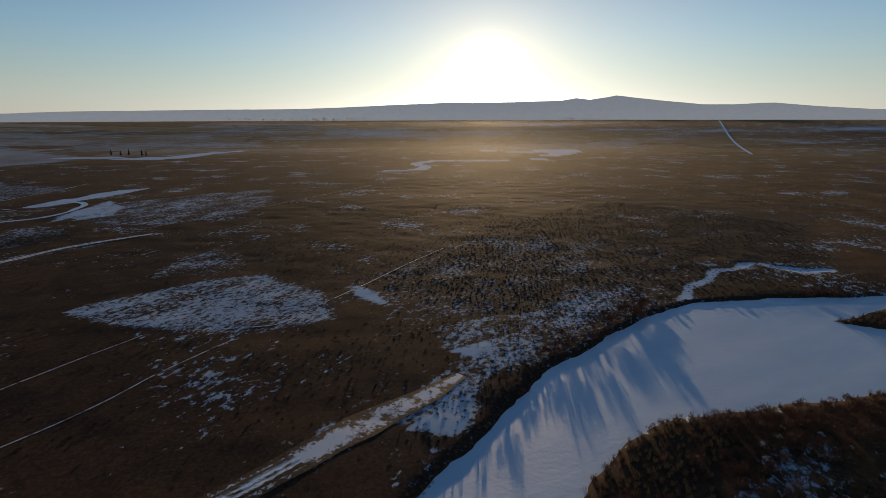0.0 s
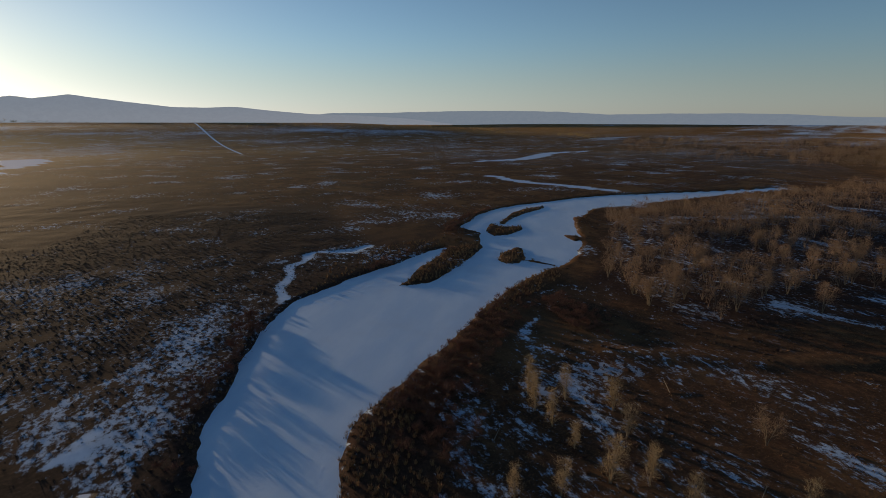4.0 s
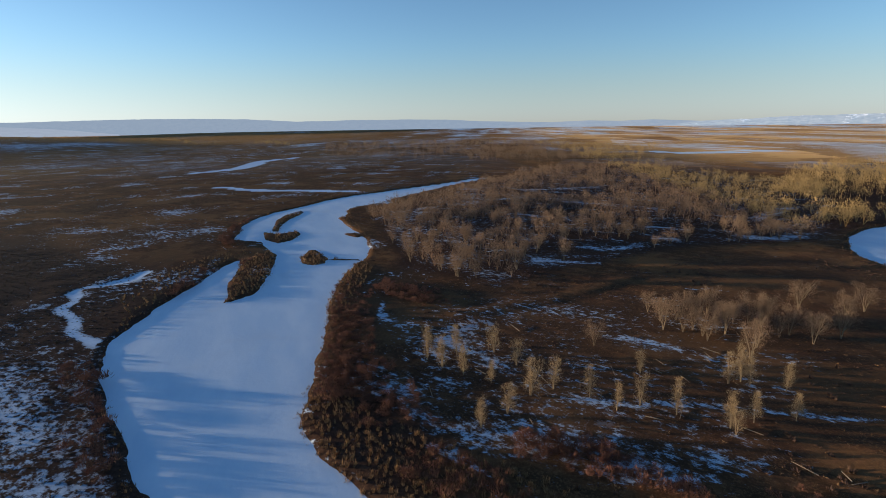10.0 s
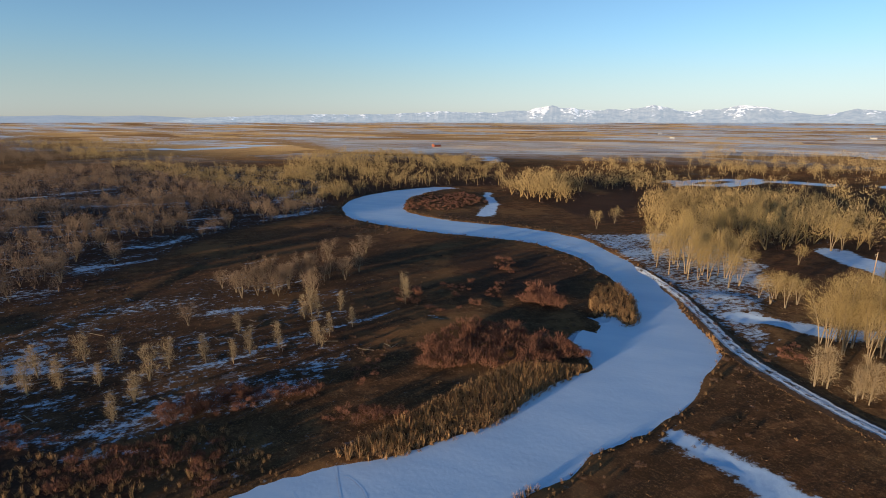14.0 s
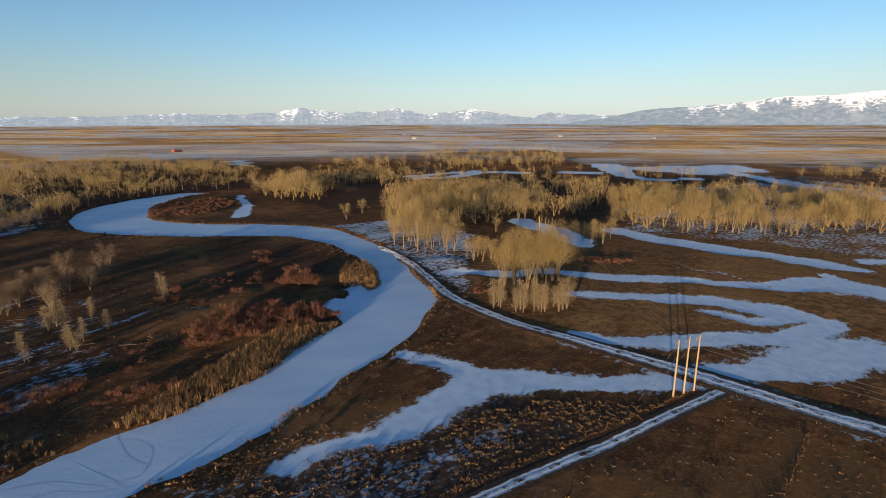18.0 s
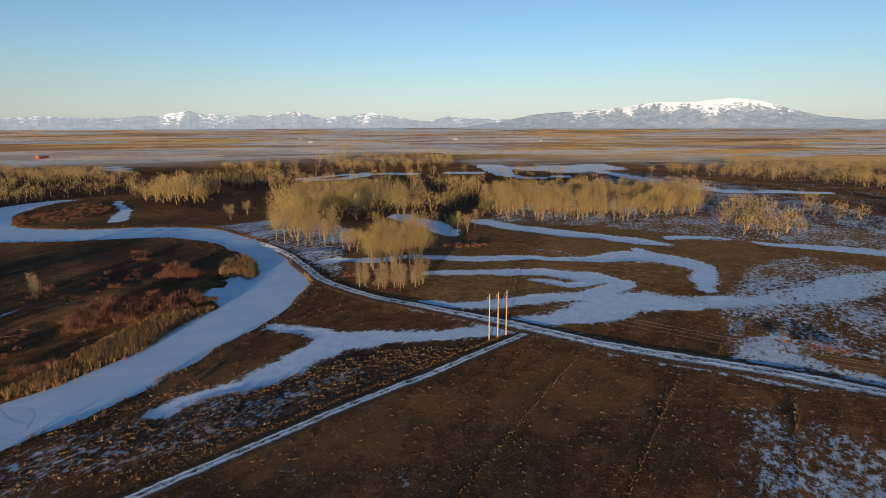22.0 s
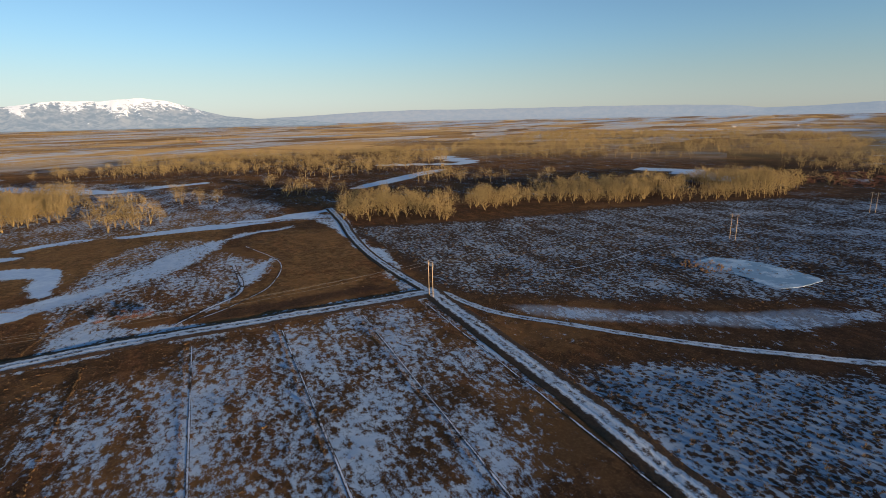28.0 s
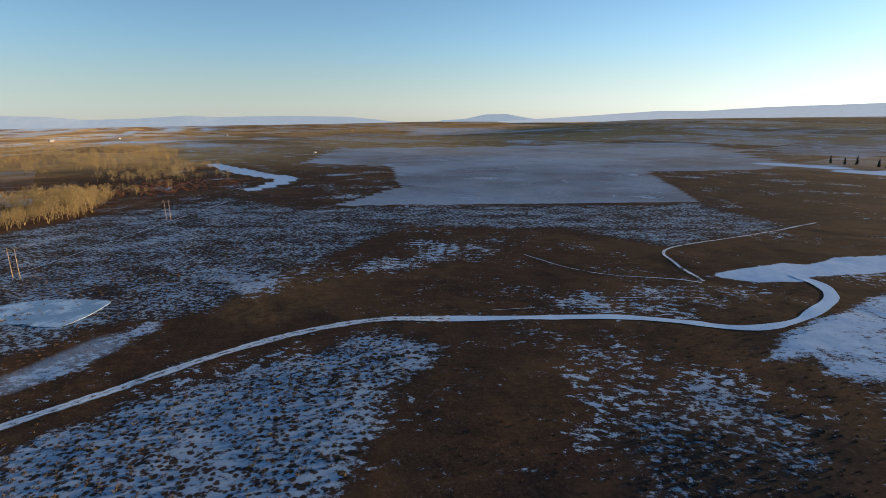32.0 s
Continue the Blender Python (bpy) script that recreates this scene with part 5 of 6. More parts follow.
def bush_shape(seed, stems, tall, wide, width, fork=2):
    r = np.random.default_rng(seed)
    a, q = r.random(stems) * 6.283, r.random(stems) ** 0.6
    base = np.stack([np.cos(a) * q * wide * 0.35, np.sin(a) * q * wide * 0.35, np.zeros(stems)], 1)
    way = unit(np.stack([np.cos(a) * q * wide, np.sin(a) * q * wide, np.full(stems, tall)], 1) + r.normal(size=(stems, 3)) * 0.15)
    length = tall * (0.7 + 0.45 * r.random(stems)) * (1.05 - 0.35 * q)
    bs, ws, ls = [base], [way], [length]
    for _ in range(fork):
        t = 0.35 + 0.5 * r.random(stems)
        bs.append(base + way * (length * t)[:, None])
        ws.append(unit(way + r.normal(size=(stems, 3)) * 0.35))
        ls.append(length * (1 - t) * 1.1)
    n = stems * (fork + 1)
    return blades(np.vstack(bs), np.vstack(ws), np.concatenate(ls), np.full(n, width) * (0.6 + 0.8 * r.random(n)), r)


def triangles(faces):
    out = []
    for f in faces:
        out.append((f[0], f[1], f[2]))
        if len(f) == 4:
            out.append((f[0], f[2], f[3]))
    return np.array(out)


def round_tree(seed, twigs, wide, lobes=5, seg=3, legs=4):
    """A leafless tree, one metre high, whose fine twigs fill rounded lobes."""
    r = np.random.default_rng(seed)
    wv, wf, at, way = [], [], [], []
    for k in range(lobes):
        a = 2 * math.pi * (k + 0.6 * r.random()) / lobes
        q = 0.0 if k == 0 else r.uniform(0.18, 0.36)
        c = np.array([math.cos(a) * q, math.sin(a) * q, r.uniform(0.36, 0.62) if k else 0.7])
        size = r.uniform(0.2, 0.29)
        if k < legs:
            s = np.linspace(0, 1, seg)[:, None]
            tube(c * s + np.array([0, 0, 0.06]) * np.sin(s * 3), 0.018 * (1.1 - s[:, 0]), 3, wv, wf)
        n = twigs // lobes
        d = unit(r.normal(size=(n, 3)) + (0, 0, 0.3))
        at.append(c + d * size * r.random((n, 1)) ** 0.5 * (1, 1, 1.25))
        way.append(unit(d * 0.6 + r.normal(size=(n, 3)) * 0.4 + (0, 0, 0.75)))
    at, way = np.vstack(at), np.vstack(way)
    tv, tf = blades(at, way, r.uniform(0.06, 0.13, len(at)), wide * r.uniform(0.6, 1.4, len(at)), r)
    return np.vstack([wv, tv]), np.vstack([triangles(wf), tf + len(wv)])


def far_tree(seed, stems, spread, twigs=260, wide=0.014, limbs=4):
    wv, wf, tv, tf = tree_shape(seed, 1.0, stems, spread, twigs, 0.12, wide, 3, limbs, 0.18)
    return np.vstack([wv, tv]), np.vstack([triangles(wf), tf + len(wv)])


MID_SHAPES = [round_tree(70 + k, 340, 0.0155, n, 3, 3) for k, n in enumerate((5, 4, 6, 5, 7))] + [far_tree(76 + k, 3, 0.6, 200, 0.016, 5) for k in range(3)]
FAR_SHAPES = [round_tree(80 + k, 112, 0.031, n, 2, 1) for k, n in enumerate((4, 5, 3, 6))]
far_places = np.array(far_places)
nearer = np.hypot(far_places[:, 0] + 90, far_places[:, 1] - 60) < 420
inner = (far_places[:, 1] > -100) & (far_places[:, 0] > 0)
merge("riverside_woods", MID_SHAPES, far_places[nearer & ~inner], TWIG_FAR, rng, "leafless golden cottonwoods crowded along the river", "woods")
merge("inner_woods", MID_SHAPES, far_places[nearer & inner] * (1, 1, 1.12), TWIG_GREY, rng, "leafless grey-brown cottonwoods inside the river bend", "woods")
merge("inner_far_woods", FAR_SHAPES, far_places[~nearer & inner] * (1, 1, 1.12), TWIG_GREY, rng, "leafless grey-brown woods inside the river bend", "woods")
merge("far_woods", FAR_SHAPES, far_places[~nearer & ~inner], TWIG_FAR, rng, "leafless golden-brown cottonwood woods along the river", "woods")

UNDER = [bush_shape(120 + k, 16, 1.0, 0.9, 0.07, 1) for k in range(4)]
brush = []
for outline, spacing, tall, keep in GROVES:
    if spacing < 12:
        p = scatter(outline, spacing * 1.15, rng, 0.8)
        p = p[dry(p, 2)]
        p = p[fbm(p[:, 0], p[:, 1], 45, 3) > -0.14]
        brush += [(x, y, rng.uniform(0.8, 2.2)) for x, y in p]
BRUSH = plain_material("brown_undergrowth", (0.1, 0.06, 0.043), (0.06, 0.04, 0.032), 1.5, by="island")
merge("undergrowth", UNDER, brush, BRUSH, rng, "tangled brown undergrowth beneath the riverside trees", "shrubs", 0.1)

# belts of trees and hedges far over the plain
belt = []
for x0, y0, x1, y1, n in ((-591, 1994, -400, 2150, 26), (551, 2440, 1150, 2900, 40), (-1500, -900, -1622, -539, 24), (-2300, -500, -2600, 300, 60), (-2200, 1100, -1900, 1300, 18), (1400, -150, 1500, 450, 40), (-2600, 600, -2300, 1500, 40), (900, 1500, 1700, 1350, 40), (-900, 2300, -300, 2500, 30),
                          (700, -1880, 900, -1800, 10), (60, -1800, 120, -1790, 6), (-835, -1358, -780, -1330, 8), (1500, 600, 1900, 900, 60), (1700, 1000, 2200, 1500, 60)):
    for _ in range(n):
        u = rng.random()
        belt.append((x0 + u * (x1 - x0) + rng.normal() * 25, y0 + u * (y1 - y0) + rng.normal() * 25, rng.uniform(8, 15)))
merge("far_tree_belts", FAR_SHAPES, belt, TWIG_FAR, rng, "thin dark belts of trees on the far plain", "woods")


# ---- shrubs, reeds and tufts ----
def willow_shape(seed, lobes, twigs, wide):
    """A rounded bare shrub, one metre high, of upswept twigs in a few puffs."""
    r = np.random.default_rng(seed)
    at, way = [], []
    for k in range(lobes):
        a, q = 6.283 * (k + 0.7 * r.random()) / lobes, r.uniform(0.12, 0.42)
        c, size = np.array([math.cos(a) * q, math.sin(a) * q, r.uniform(0.1, 0.42)]), r.uniform(0.24, 0.36)
        d = unit(r.normal(size=(twigs // lobes, 3)) + (0, 0, 0.7))
        d[:, 2] = np.abs(d[:, 2])
        at.append(c + d * size * r.random((len(d), 1)) ** 0.6)
        way.append(unit(d * 0.7 + r.normal(size=d.shape) * 0.3 + (0, 0, 0.6)))
    at, way = np.vstack(at), np.vstack(way)
    return blades(at, way, r.uniform(0.12, 0.3, len(at)), wide * r.uniform(0.6, 1.4, len(at)), r)


WILLOWS = [willow_shape(90 + k, n, 190, 0.03) for k, n in enumerate((4, 5, 6, 3))]
REEDS = [bush_shape(100 + k, 22, 1.0, 0.35, 0.06, 0) for k in range(4)]
TUFTS = [bush_shape(110 + k, 16, 0.7, 0.95, 0.22, 0) for k in range(5)]
THICKETS = [([(16, 0), (-5, -22), (-8, -32), (11, -34), (25, -29), (25, -10)], 2.0, 3.6, 0.92), ([(36, 47), (30, 39), (23, 21), (27, 19), (36, 32), (41, 45)], 1.9, 2.8, 0.95), ([(50, 86), (45, 76), (50, 71), (69, 84), (62, 90)], 2.1, 2.6, 0.85), ([(13, 28), (7, 21), (1, 14), (11, 16), (15, 24)], 1.9, 2.6, 0.85), ([(25, -51), (12, -53), (19, -64), (32, -66)], 2.2, 4.5, 0.9), ([(123, 91), (104, 69), (119, 68), (134, 88)], 2.3, 2.8, 0.75)]
THICKETS += [([(29, 70), (24, 61), (18, 47), (23, 45), (35, 55), (36, 60)], 2.0, 2.5, 0.8), ([(60, 90), (44, 72), (40, 59), (53, 65), (72, 78), (101, 87), (120, 103), (90, 95)], 2.2, 2.4, 0.75), ([(33, 49), (31, 41), (31, 24), (42, 35), (42, 45)], 2.2, 2.4, 0.6), ([(179, -138), (152, -155), (156, -199), (198, -222), (204, -178)], 3.0, 2.6, 0.7), ([(-72, -110), (-92, -114), (-90, -120), (-70, -118)], 2.2, 2.5, 0.8), ([(58, -40), (46, -30), (50, -24), (60, -32)], 2.2, 2.6, 0.8)]
THICKETS += [([(-168, -18), (-182, -10), (-184, -18), (-172, -24)], 2.6, 1.8, 0.7), ([(40, -20), (30, -40), (36, -44), (46, -28)], 2.6, 2.2, 0.5), ([(-36, -66), (-44, -58), (-48, -64), (-40, -74)], 2.2, 2.2, 0.7), ([(-620, 70), (-600, 130), (-640, 190), (-690, 205), (-720, 120)], 5.0, 3.2, 0.6), ([(23, 14), (28, 7), (27, 2), (22, 5), (20, 13)], 1.9, 1.8, 0.8), ([(11, 52), (25, 44), (22, 42), (12, 46), (9, 50)], 1.9, 2.0, 0.8), ([(55, -45), (52, -53), (52, -61), (43, -51), (42, -39)], 2.6, 2.0, 0.6)]
THICKETS += [([(44, -58), (41, -64), (31, -53), (34, -47)], 2.2, 2.0, 0.7), ([(57, -76), (62, -90), (55, -89), (45, -74)], 2.4, 2.4, 0.7), ([(121, 108), (137, 104), (123, 89), (86, 84), (65, 82), (57, 73), (47, 65), (41, 69), (40, 79)], 2.8, 2.0, 0.7), ([(133, 91), (126, 70), (109, 60), (105, 68), (115, 84)], 3.0, 2.2, 0.6), ([(39, 48), (41, 39), (36, 31), (33, 23), (32, 25), (34, 47)], 1.9, 2.3, 0.9)]
for outline, spacing, tall, keep in THICKETS:
    p = scatter(outline, spacing, rng, keep)
    p = p[dry(p, 0.8)]
    merge("willow_thicket", WILLOWS, np.column_stack([p, tall * rng.uniform(0.65, 1.15, len(p))]), WILLOW, rng, "dense thicket of bare reddish-brown willow shrubs", "shrubs", 0.1)

meadow = scatter([(30, 52), (20, 20), (26, -48), (90, -100), (190, -95), (170, 20), (110, 92), (70, 84)], 2.9, rng, 0.8)
meadow = meadow[dry(meadow, 2) & (fbm(meadow[:, 0] * 0.6, meadow[:, 1], 22, 3) > 0.02)]
merge("meadow_shrubs", TUFTS, np.column_stack([meadow, rng.uniform(0.5, 1.5, len(meadow))]), BRUSH, rng, "low bare brown brush scattered over the meadow", "shrubs", 0.1)

REEDBEDS = [([(-322, 92), (-318, 104), (-326, 110), (-336, 100), (-332, 92)], 1.6, 1.5, 0.7), ([(4, 32), (-4, 23), (-9, 14), (-11, 7), (-9, -3), (-11, -27), (2, -17), (4, 5), (4, 19)], 0.85, 2.0, 0.9), ([(8, -62), (-6, -52), (-12, -62), (-3, -75), (12, -90), (16, -78)], 1.0, 1.9, 0.85), ([(36, 84), (46, 92), (60, 94), (51, 80), (42, 70), (36, 58), (26, 40), (10, 38), (22, 72)], 1.3, 1.4, 0.7), ([(108, 135), (132, 144), (159, 155), (182, 150), (148, 133), (126, 130)], 1.8, 1.5, 0.8)]
REEDBEDS += [([(238, 168), (279, 179), (288, 171), (247, 164), (217, 144), (199, 152), (222, 171)], 2.2, 1.5, 0.7), ([(174, 135), (179, 122), (164, 112), (154, 120), (161, 130)], 1.8, 1.5, 0.8), ([(-22, -62), (-30, -55), (-30, -58), (-24, -66)], 0.9, 1.4, 0.9), ([(-20, 18), (-23, 12), (-25, 14), (-23, 20)], 0.8, 1.6, 0.9), ([(60, 95), (90, 98), (120, 106), (150, 112), (170, 108), (150, 96), (110, 94)], 2.0, 1.6, 0.7), ([(80, 152), (110, 158), (140, 163), (165, 160), (180, 168), (150, 178), (110, 172)], 2.2, 1.4, 0.6)]
for outline, spacing, tall, keep in REEDBEDS:
    p = scatter(outline, spacing, rng, keep)
    p = p[dry(p, -0.2)]
    merge("reed_bed", REEDS, np.column_stack([p, np.full(len(p), tall)]), REED, rng, "straw-coloured dry reeds along the river bank", "reeds", 0.1)

# a fringe of reeds and shrubs along the shores
fringe, shrubs = [], []
t = np.gradient(RIVER[:, :2], axis=0)
t = unit(t)
for sign in (-1, 1):
    for (x, y, w), (tx, ty) in zip(RIVER, t):
        for _ in range(9):
            u, v = rng.uniform(-2.5, 2.5), w + rng.uniform(-2, 6)
            fringe.append((x + tx * u - ty * v * sign, y + ty * u + tx * v * sign))
            if rng.random() < 0.16:
                v += rng.uniform(1, 7)
                shrubs.append((x + tx * u - ty * v * sign, y + ty * u + tx * v * sign))
fringe, shrubs = np.array(fringe), np.array(shrubs)
dist = river_shape(fringe[:, 0], fringe[:, 1])
fringe = fringe[(dist > -0.1) & (dist < 3.5)]
merge("bank_grass", REEDS, np.column_stack([fringe, rng.uniform(0.5, 1.3, len(fringe))]), MEADOW_GRASS, rng, "tall dry grass fringing the frozen river", "grass", 0.1)
shrubs = shrubs[dry(shrubs, 1.0)]
merge("bank_shrubs", WILLOWS, np.column_stack([shrubs, rng.uniform(0.6, 1.7, len(shrubs))]), BRUSH, rng, "low bare brown shrubs on the river bank", "shrubs", 0.1)

# taller willows along the northern shore, whose long shadows lie over the ice
tall_bank = []
for x, y, w in RIVER[::1]:
    if 22 < x < 330 and y > 60:
        for _ in range(5):
            tall_bank.append((x + rng.normal() * 3 - 0.55 * (w + 5), y + rng.normal() * 2 + 0.8 * (w + 5)))
tall_bank = np.array(tall_bank)
away = river_shape(tall_bank[:, 0], tall_bank[:, 1])
tall_bank = tall_bank[(away > 0.8) & (away < 9) & (fbm(tall_bank[:, 0], tall_bank[:, 1], 20, 3) > -0.02)]
merge("bank_willows", WILLOWS, np.column_stack([tall_bank, rng.uniform(1.4, 3.9, len(tall_bank))]), WILLOW, rng, "bare reddish willows on the bank of the frozen river", "shrubs", 0.1)

for kind, outline in enumerate(SAGELAND):
    wide = np.ptp(np.array(outline)[:, 0])
    p = scatter(outline, 1.5 if wide < 120 else (1.6 if wide < 240 else 2.5), rng, 0.85)
    p = p[np.hypot(p[:, 0] + 90, p[:, 1] - 90) < 330]
    p = p[dry(p, 1)]
    edge = -outside(p[:, 0], p[:, 1], outline)
    p = p[(rng.random(len(p)) < smooth(edge, -2, 14) * 0.75 + 0.2) & (fbm(p[:, 0], p[:, 1], 18, 3) > -0.16)]
    if len(p):
        merge("sagebrush", TUFTS, np.column_stack([p, rng.uniform(0.5, 1.2, len(p)) * (0.62 if kind == 2 else 0.85)]), SAGE, rng, "low grey-brown sagebrush tufts standing out of snow", "shrubs", 0.05)
GRASSES = [bush_shape(130 + k, 9, 0.55, 1.0, 0.2, 0) for k in range(6)]
open_land = scatter([(-290, 330), (-310, 150), (-250, -20), (-120, -140), (40, -130), (130, -60), (140, 60), (60, 180), (40, 330), (-120, 360)], 1.8, rng, 0.85)
open_land = open_land[dry(open_land, 1.5) & (fbm(open_land[:, 0], open_land[:, 1], 25, 3) + 0.12 * rng.normal(size=len(open_land)) > -0.06)]
open_land = open_land[cover_at(snow, open_land[:, 0], open_land[:, 1]) < 0.58]
# tufts on the darkened ground take the grass with painted shade
in_shade = cover_at(damp_shade, open_land[:, 0], open_land[:, 1]) > 0.4
merge("grass_tufts", GRASSES, np.column_stack([open_land[~in_shade], rng.uniform(0.3, 0.85, np.sum(~in_shade))]), MEADOW_GRASS, rng, "scattered tufts of dry brown grass on the meadow", "grass", 0.05)
merge("wet_grass_tufts", GRASSES, np.column_stack([open_land[in_shade], rng.uniform(0.3, 0.85, np.sum(in_shade))]), SHADE_GRASS, rng, "meadow grass tufts coloured darker for shade on backlit ground", "grass", 0.05)

rough_land = scatter([(-14, 47), (-17, 39), (-23, 29), (-33, 18), (-45, 22), (-66, -2), (-93, -9), (-83, 4), (-56, 34), (-40, 52), (-24, 68)], 1.15, rng, 0.9)
rough_land = rough_land[dry(rough_land, 1.5) & (fbm(rough_land[:, 0], rough_land[:, 1], 9, 3) > -0.1)]
rough_land = rough_land[cover_at(snow, rough_land[:, 0], rough_land[:, 1]) < 0.6]
merge("rough_grass", GRASSES, np.column_stack([rough_land, rng.uniform(0.5, 1.1, len(rough_land))]), REED, rng, "straw-coloured tussocks of rough grass between river and track", "grass", 0.05)

# grassy berms beside the tracks
for line, off in ((ROAD_BANK[:6], -3.6), (ROAD_LINE, 3.4), (ROAD_SOUTH, -3.4)):
    c = spline(line, 0.22)
    t = unit(np.gradient(c[:, :2], axis=0))
    n = len(c)
    p = np.stack([c[:, 0] - t[:, 1] * (off + rng.normal(size=n) * 0.5), c[:, 1] + t[:, 0] * (off + rng.normal(size=n) * 0.5)], 1)
    p = p[dry(p, 0.5) & (fbm(p[:, 0], p[:, 1], 16, 3) > -0.07)]
    merge("berm_grass", REEDS, np.column_stack([p, rng.uniform(0.2, 0.55, len(p))]), MEADOW_GRASS, rng, "golden dry grass on the berm beside a farm track", "grass", 0.05)

# grassy dikes between the hay fields
for (x0, y0), (x1, y1) in DIKES + list(zip(CROSS_DIKE, CROSS_DIKE[1:])):
    n = int(math.hypot(x1 - x0, y1 - y0) * 4)
    u = rng.random(n)
    merge("dike_grass", REEDS, np.column_stack([x0 + u * (x1 - x0) + rng.normal(size=n) * 0.28, y0 + u * (y1 - y0) + rng.normal(size=n) * 0.28, rng.uniform(0.2, 0.5, n)]), MEADOW_GRASS, rng, "line of tall dry grass along a field dike", "grass", 0.05)


# ---- power line ----
def rod(a, b, r0, r1, sides=8):
    v, f = [], []
    tube([np.array(a), (np.array(a) + np.array(b)) / 2, np.array(b)], [r0, (r0 + r1) / 2, r1], sides, v, f)
    f.append(tuple(range(len(v) - sides, len(v))))
    return v, f


METAL = plain_material("dull_line_hardware", (0.25, 0.25, 0.25), (0.3, 0.3, 0.3), 0.3, 0.5)
WIRE = plain_material("dull_aluminium_wire", (0.2, 0.2, 0.2), (0.22, 0.22, 0.22), 0.3, 0.5)


def pole(x, y, tall, arms, label, thick=0.21):
    z = float(ground_z(x, y)[0])
    ob = new("utility_pole")
    ob.location = (x, y, z)
    part("post", pydata("post", *rod((0, 0, -0.5), (0, 0, tall), thick, thick * 0.7), POLE), ob)
    for dx, dy, h, l in arms:
        arm = part("crossarm", pydata("crossarm", *rod((0, 0, h), (dx * l, dy * l, h - 0.1), 0.09, 0.07, 5), POLE), ob)
        part("insulator", pydata("insulator", *rod((dx * l, dy * l, h - 0.1), (dx * l, dy * l, h - 0.9), 0.07, 0.05, 6), METAL), arm)
    return tagged(ob, label, "utility pole", "poles of the power line")


ALONG = Vector((-146, 56)).normalized()
SIDE = Vector((-ALONG.y, ALONG.x))
SPOTS = [((-97, -14), 3, 12.5), ((-243, 42), 2, 11.5), ((-380, 98), 2, 11.5), ((-489, 143), 2, 11.5)]
tops = []
for (x, y), count, tall in SPOTS:
    mine = []
    for k in range(count):
        o = (k - (count - 1) / 2) * (2.9 if count == 3 else 2.6)
        d = Vector((-0.75, -0.66)) if count == 3 else SIDE
        px, py = x + d.x * o, y + d.y * o
        arms = [(SIDE.x, SIDE.y, tall - 0.6, 0.9), (-SIDE.x, -SIDE.y, tall - 0.6, 0.9)] if count == 2 else [(0.8, -0.5, tall - 0.8, 0.7)]
        pole(px, py, tall, arms, "weathered round wooden utility pole, one of three at a corner" if count == 3 else "weathered wooden pole of a two-pole power line frame", 0.21 if count == 3 else 0.15)
        mine.append((px, py, float(ground_z(px, py)[0]) + tall - 0.5))
    tops.append(mine)
SOUTH_SPOT = [(-50, -149), (-53, -148), (-56, -147)]
for x, y in SOUTH_SPOT:
    pole(x, y, 11.0, [(0.8, -0.5, 10.2, 0.7)], "weathered round wooden utility pole beside a frozen slough")


def wire(a, b, sag):
    u = np.linspace(0, 1, 17)
    p = np.stack([a[c] + (b[c] - a[c]) * u for c in range(3)], 1)
    p[:, 2] -= sag * 4 * u * (1 - u)
    v, f = [], []
    tube(p, np.full(17, 0.022), 3, v, f)
    tagged(new("power_cable", pydata("power_cable", v, f, WIRE)), "thin sagging overhead power cable between poles", "cable", "cables of the power line")


for k in range(3):
    s = SOUTH_SPOT[k]
    wire(tops[0][k], (s[0], s[1], float(ground_z(s[0], s[1])[0]) + 10.5), 2.2)
    wire(tops[0][k], tops[1][min(k, 1)], 2.6)
for a, b in zip(tops[1:], tops[2:]):
    for k in range(2):
        wire(a[k], b[k], 2.4)
# guy wires of the corner poles
for k, (gx, gy) in enumerate(((-88, -8), (-90, -11), (-91, -14))):
    wire(tops[0][k], (gx, gy, float(ground_z(gx, gy)[0])), 0.0)

# ---- dead wood in the meadow ----
for k in range(40):
    x, y = ((55, 37), (49, 26), (79, -1), (73, 55), (66, 10), (90, -8), (60, 44), (40, 2))[k % 8]
    x, y = x + rng.normal() * 8, y + rng.normal() * 7
    a, l = rng.random() * 6.28, rng.uniform(1.8, 5)
    z = float(ground_z(x, y)[0]) + 0.12
    v, f = rod((x, y, z), (x + math.cos(a) * l, y + math.sin(a) * l, z + rng.uniform(0, 0.5)), 0.1, 0.045, 6)
    tagged(new("fallen_log", pydata("fallen_log", v, f, LOG)), "grey barkless fallen branch lying in dead grass", "log", "dead wood in the meadow")


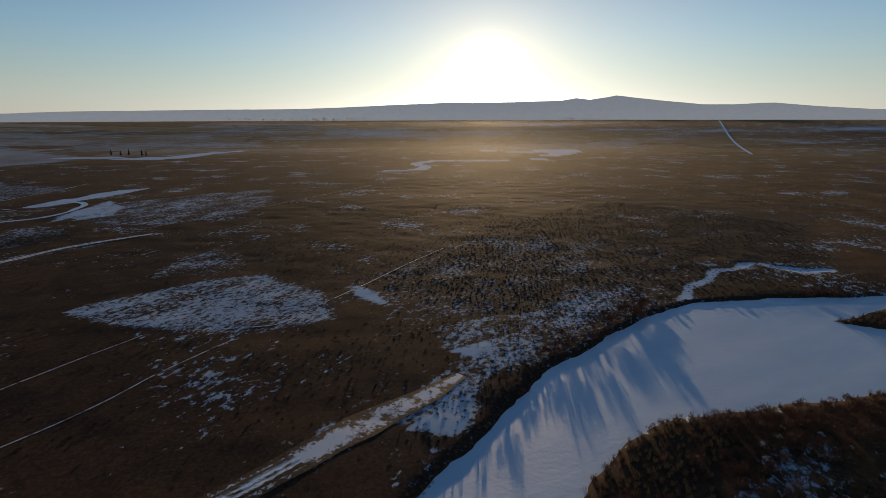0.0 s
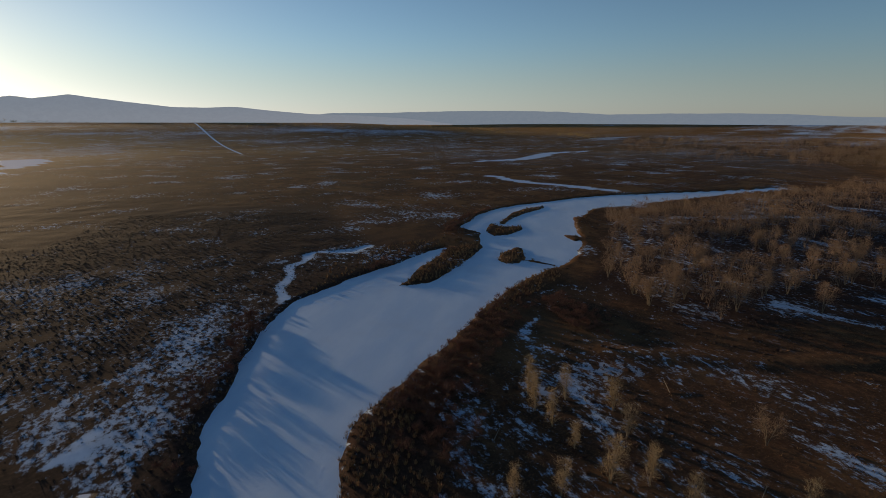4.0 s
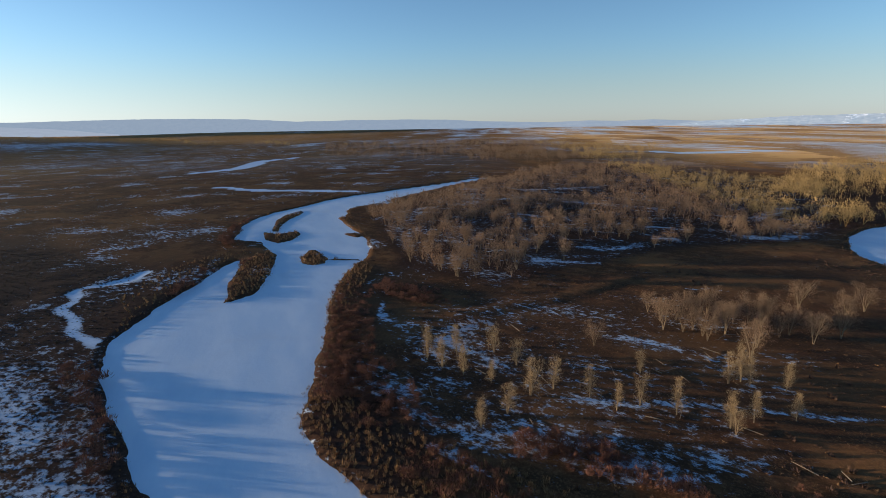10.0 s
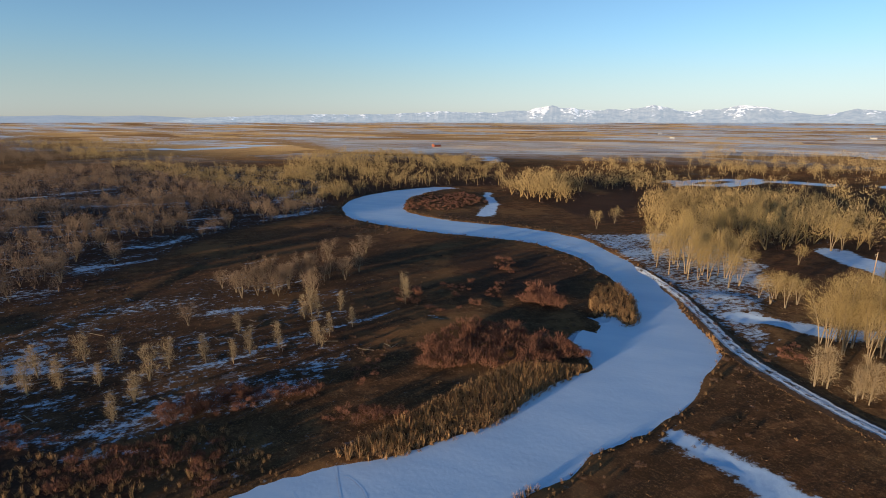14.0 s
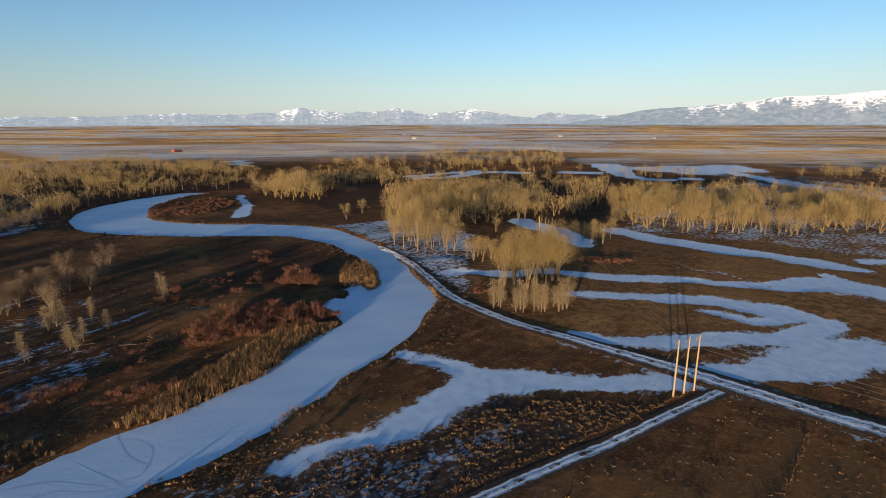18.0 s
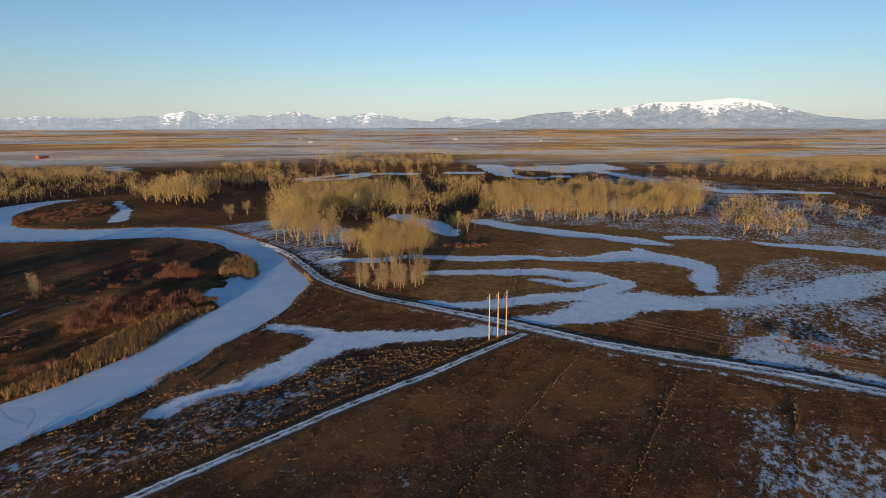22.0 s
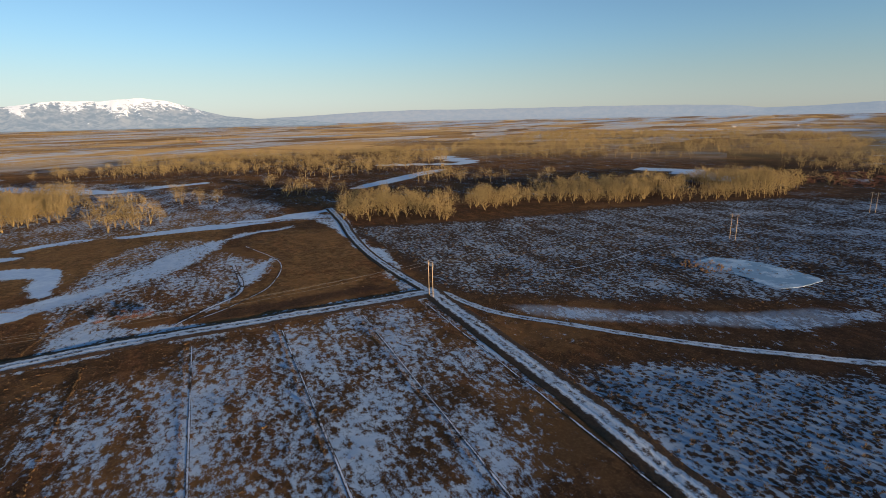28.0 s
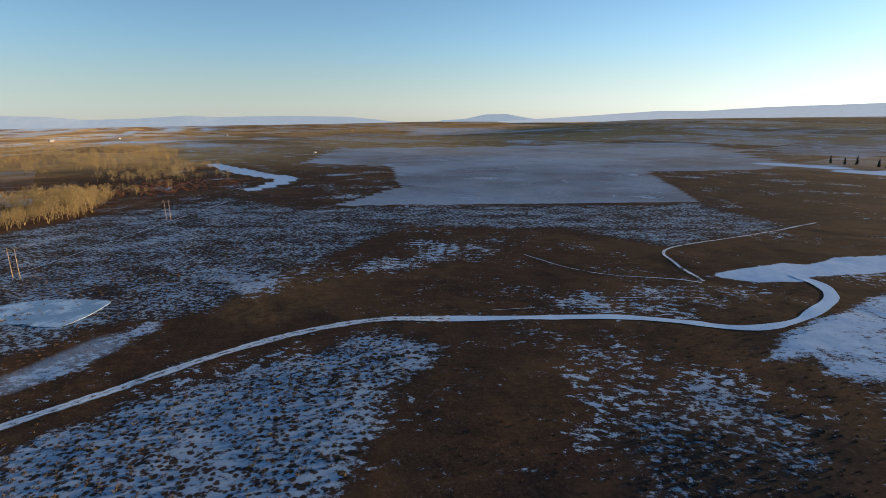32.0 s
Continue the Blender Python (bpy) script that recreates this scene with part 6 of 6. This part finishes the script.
# ---- far farms ----
def farmhouse(x, y, wide, deep, tall, wall, roof, label):
    z = float(ground_z(x, y)[0])
    ob = new("farm_building")
    ob.location, ob.rotation_euler = (x, y, z), (0, 0, rng.random() * 3.1)
    w, d = wide / 2, deep / 2
    v = [(-w, -d, -0.4), (w, -d, -0.4), (w, d, -0.4), (-w, d, -0.4), (-w, -d, tall), (w, -d, tall), (w, d, tall), (-w, d, tall), (-w, 0, tall + d * 0.6), (w, 0, tall + d * 0.6)]
    part("wall", pydata("wall", v, [(0, 1, 5, 4), (1, 2, 6, 9, 5), (2, 3, 7, 6), (3, 0, 4, 8, 7)], wall, flat=True), ob)
    e = 0.4
    r = [(-w - e, -d - e, tall - 0.2), (w + e, -d - e, tall - 0.2), (w + e, 0, tall + d * 0.6 + 0.15), (-w - e, 0, tall + d * 0.6 + 0.15), (w + e, d + e, tall - 0.2), (-w - e, d + e, tall - 0.2)]
    part("roof", pydata("roof", r, [(0, 1, 2, 3), (3, 2, 4, 5)], roof, flat=True), ob)
    part("door", pydata("door", [(-0.6, -d - 0.05, 0), (0.6, -d - 0.05, 0), (0.6, -d - 0.05, 2.1), (-0.6, -d - 0.05, 2.1)], [(0, 1, 2, 3)], POLE, flat=True), ob)
    for k in (-0.6, 0.6):
        part("window", pydata("window", [(k * w - 0.6, -d - 0.05, 1), (k * w + 0.6, -d - 0.05, 1), (k * w + 0.6, -d - 0.05, 2.2), (k * w - 0.6, -d - 0.05, 2.2)], [(0, 1, 2, 3)], METAL, flat=True), ob)
    return tagged(ob, label, "farm building", "far farm buildings")


WHITE = plain_material("white_painted_siding", (0.55, 0.54, 0.5), (0.5, 0.48, 0.45), 1.0)
RED = plain_material("rust_red_siding", (0.3, 0.1, 0.06), (0.26, 0.1, 0.07), 1.0)
TIN = plain_material("grey_tin_roof", (0.4, 0.4, 0.42), (0.34, 0.34, 0.36), 1.0, 0.5)
farmhouse(687, -694, 16, 9, 4, RED, TIN, "rust-red farm building beside far woods")
for x, y, s, wall in ((705, -1880, 20, WHITE), (89, -1800, 24, WHITE), (-204, -1640, 18, WHITE), (-835, -1358, 22, RED), (-1525, -900, 20, WHITE), (-1622, -539, 18, WHITE), (-1096, 344, 9, WHITE), (-1125, 371, 8, WHITE), (520, -1500, 20, WHITE), (-2300, -300, 26, WHITE), (-2420, -120, 22, WHITE), (-2500, 250, 24, WHITE), (1250, 2600, 26, WHITE)):
    farmhouse(x, y, s * 0.6, s * 0.3, s * 0.14, wall, TIN, "small far white farm building on the plain" if wall is WHITE else "small far red farm building on the plain")
# a small clump of dark conifers by the ice
FIR = plain_material("dark_conifer_needles", (0.025, 0.035, 0.022), (0.035, 0.045, 0.03), 1.0, by="island")


def fir_tree(x, y, tall):
    r = np.random.default_rng(int(abs(x * 7 + y)))
    n = 420
    h = r.random(n) ** 0.8
    a = r.random(n) * 6.283
    base = np.stack([0 * h, 0 * h, tall * (0.08 + 0.9 * h)], 1)
    way = unit(np.stack([np.cos(a), np.sin(a), np.full(n, -0.25)], 1))
    v, f = blades(base, way, tall * 0.22 * (1.05 - h), np.full(n, 0.7), r)
    ob = new("conifer_tree")
    ob.location = (x, y, float(ground_z(x, y)[0]))
    part("trunk", pydata("trunk", *rod((0, 0, -0.3), (0, 0, tall * 0.95), 0.25, 0.04), LOG), ob)
    part("crown", pydata("crown", v, f, FIR, flat=True), ob)
    return tagged(ob, "dark evergreen conifer beside a frozen pond", "tree", "conifers by the far pond")


for x, y, h in ((-511, 814, 10), (-495, 812, 9), (-486, 818, 11), (-459, 806, 10), (-449, 800, 9)):
    fir_tree(x, y, h)
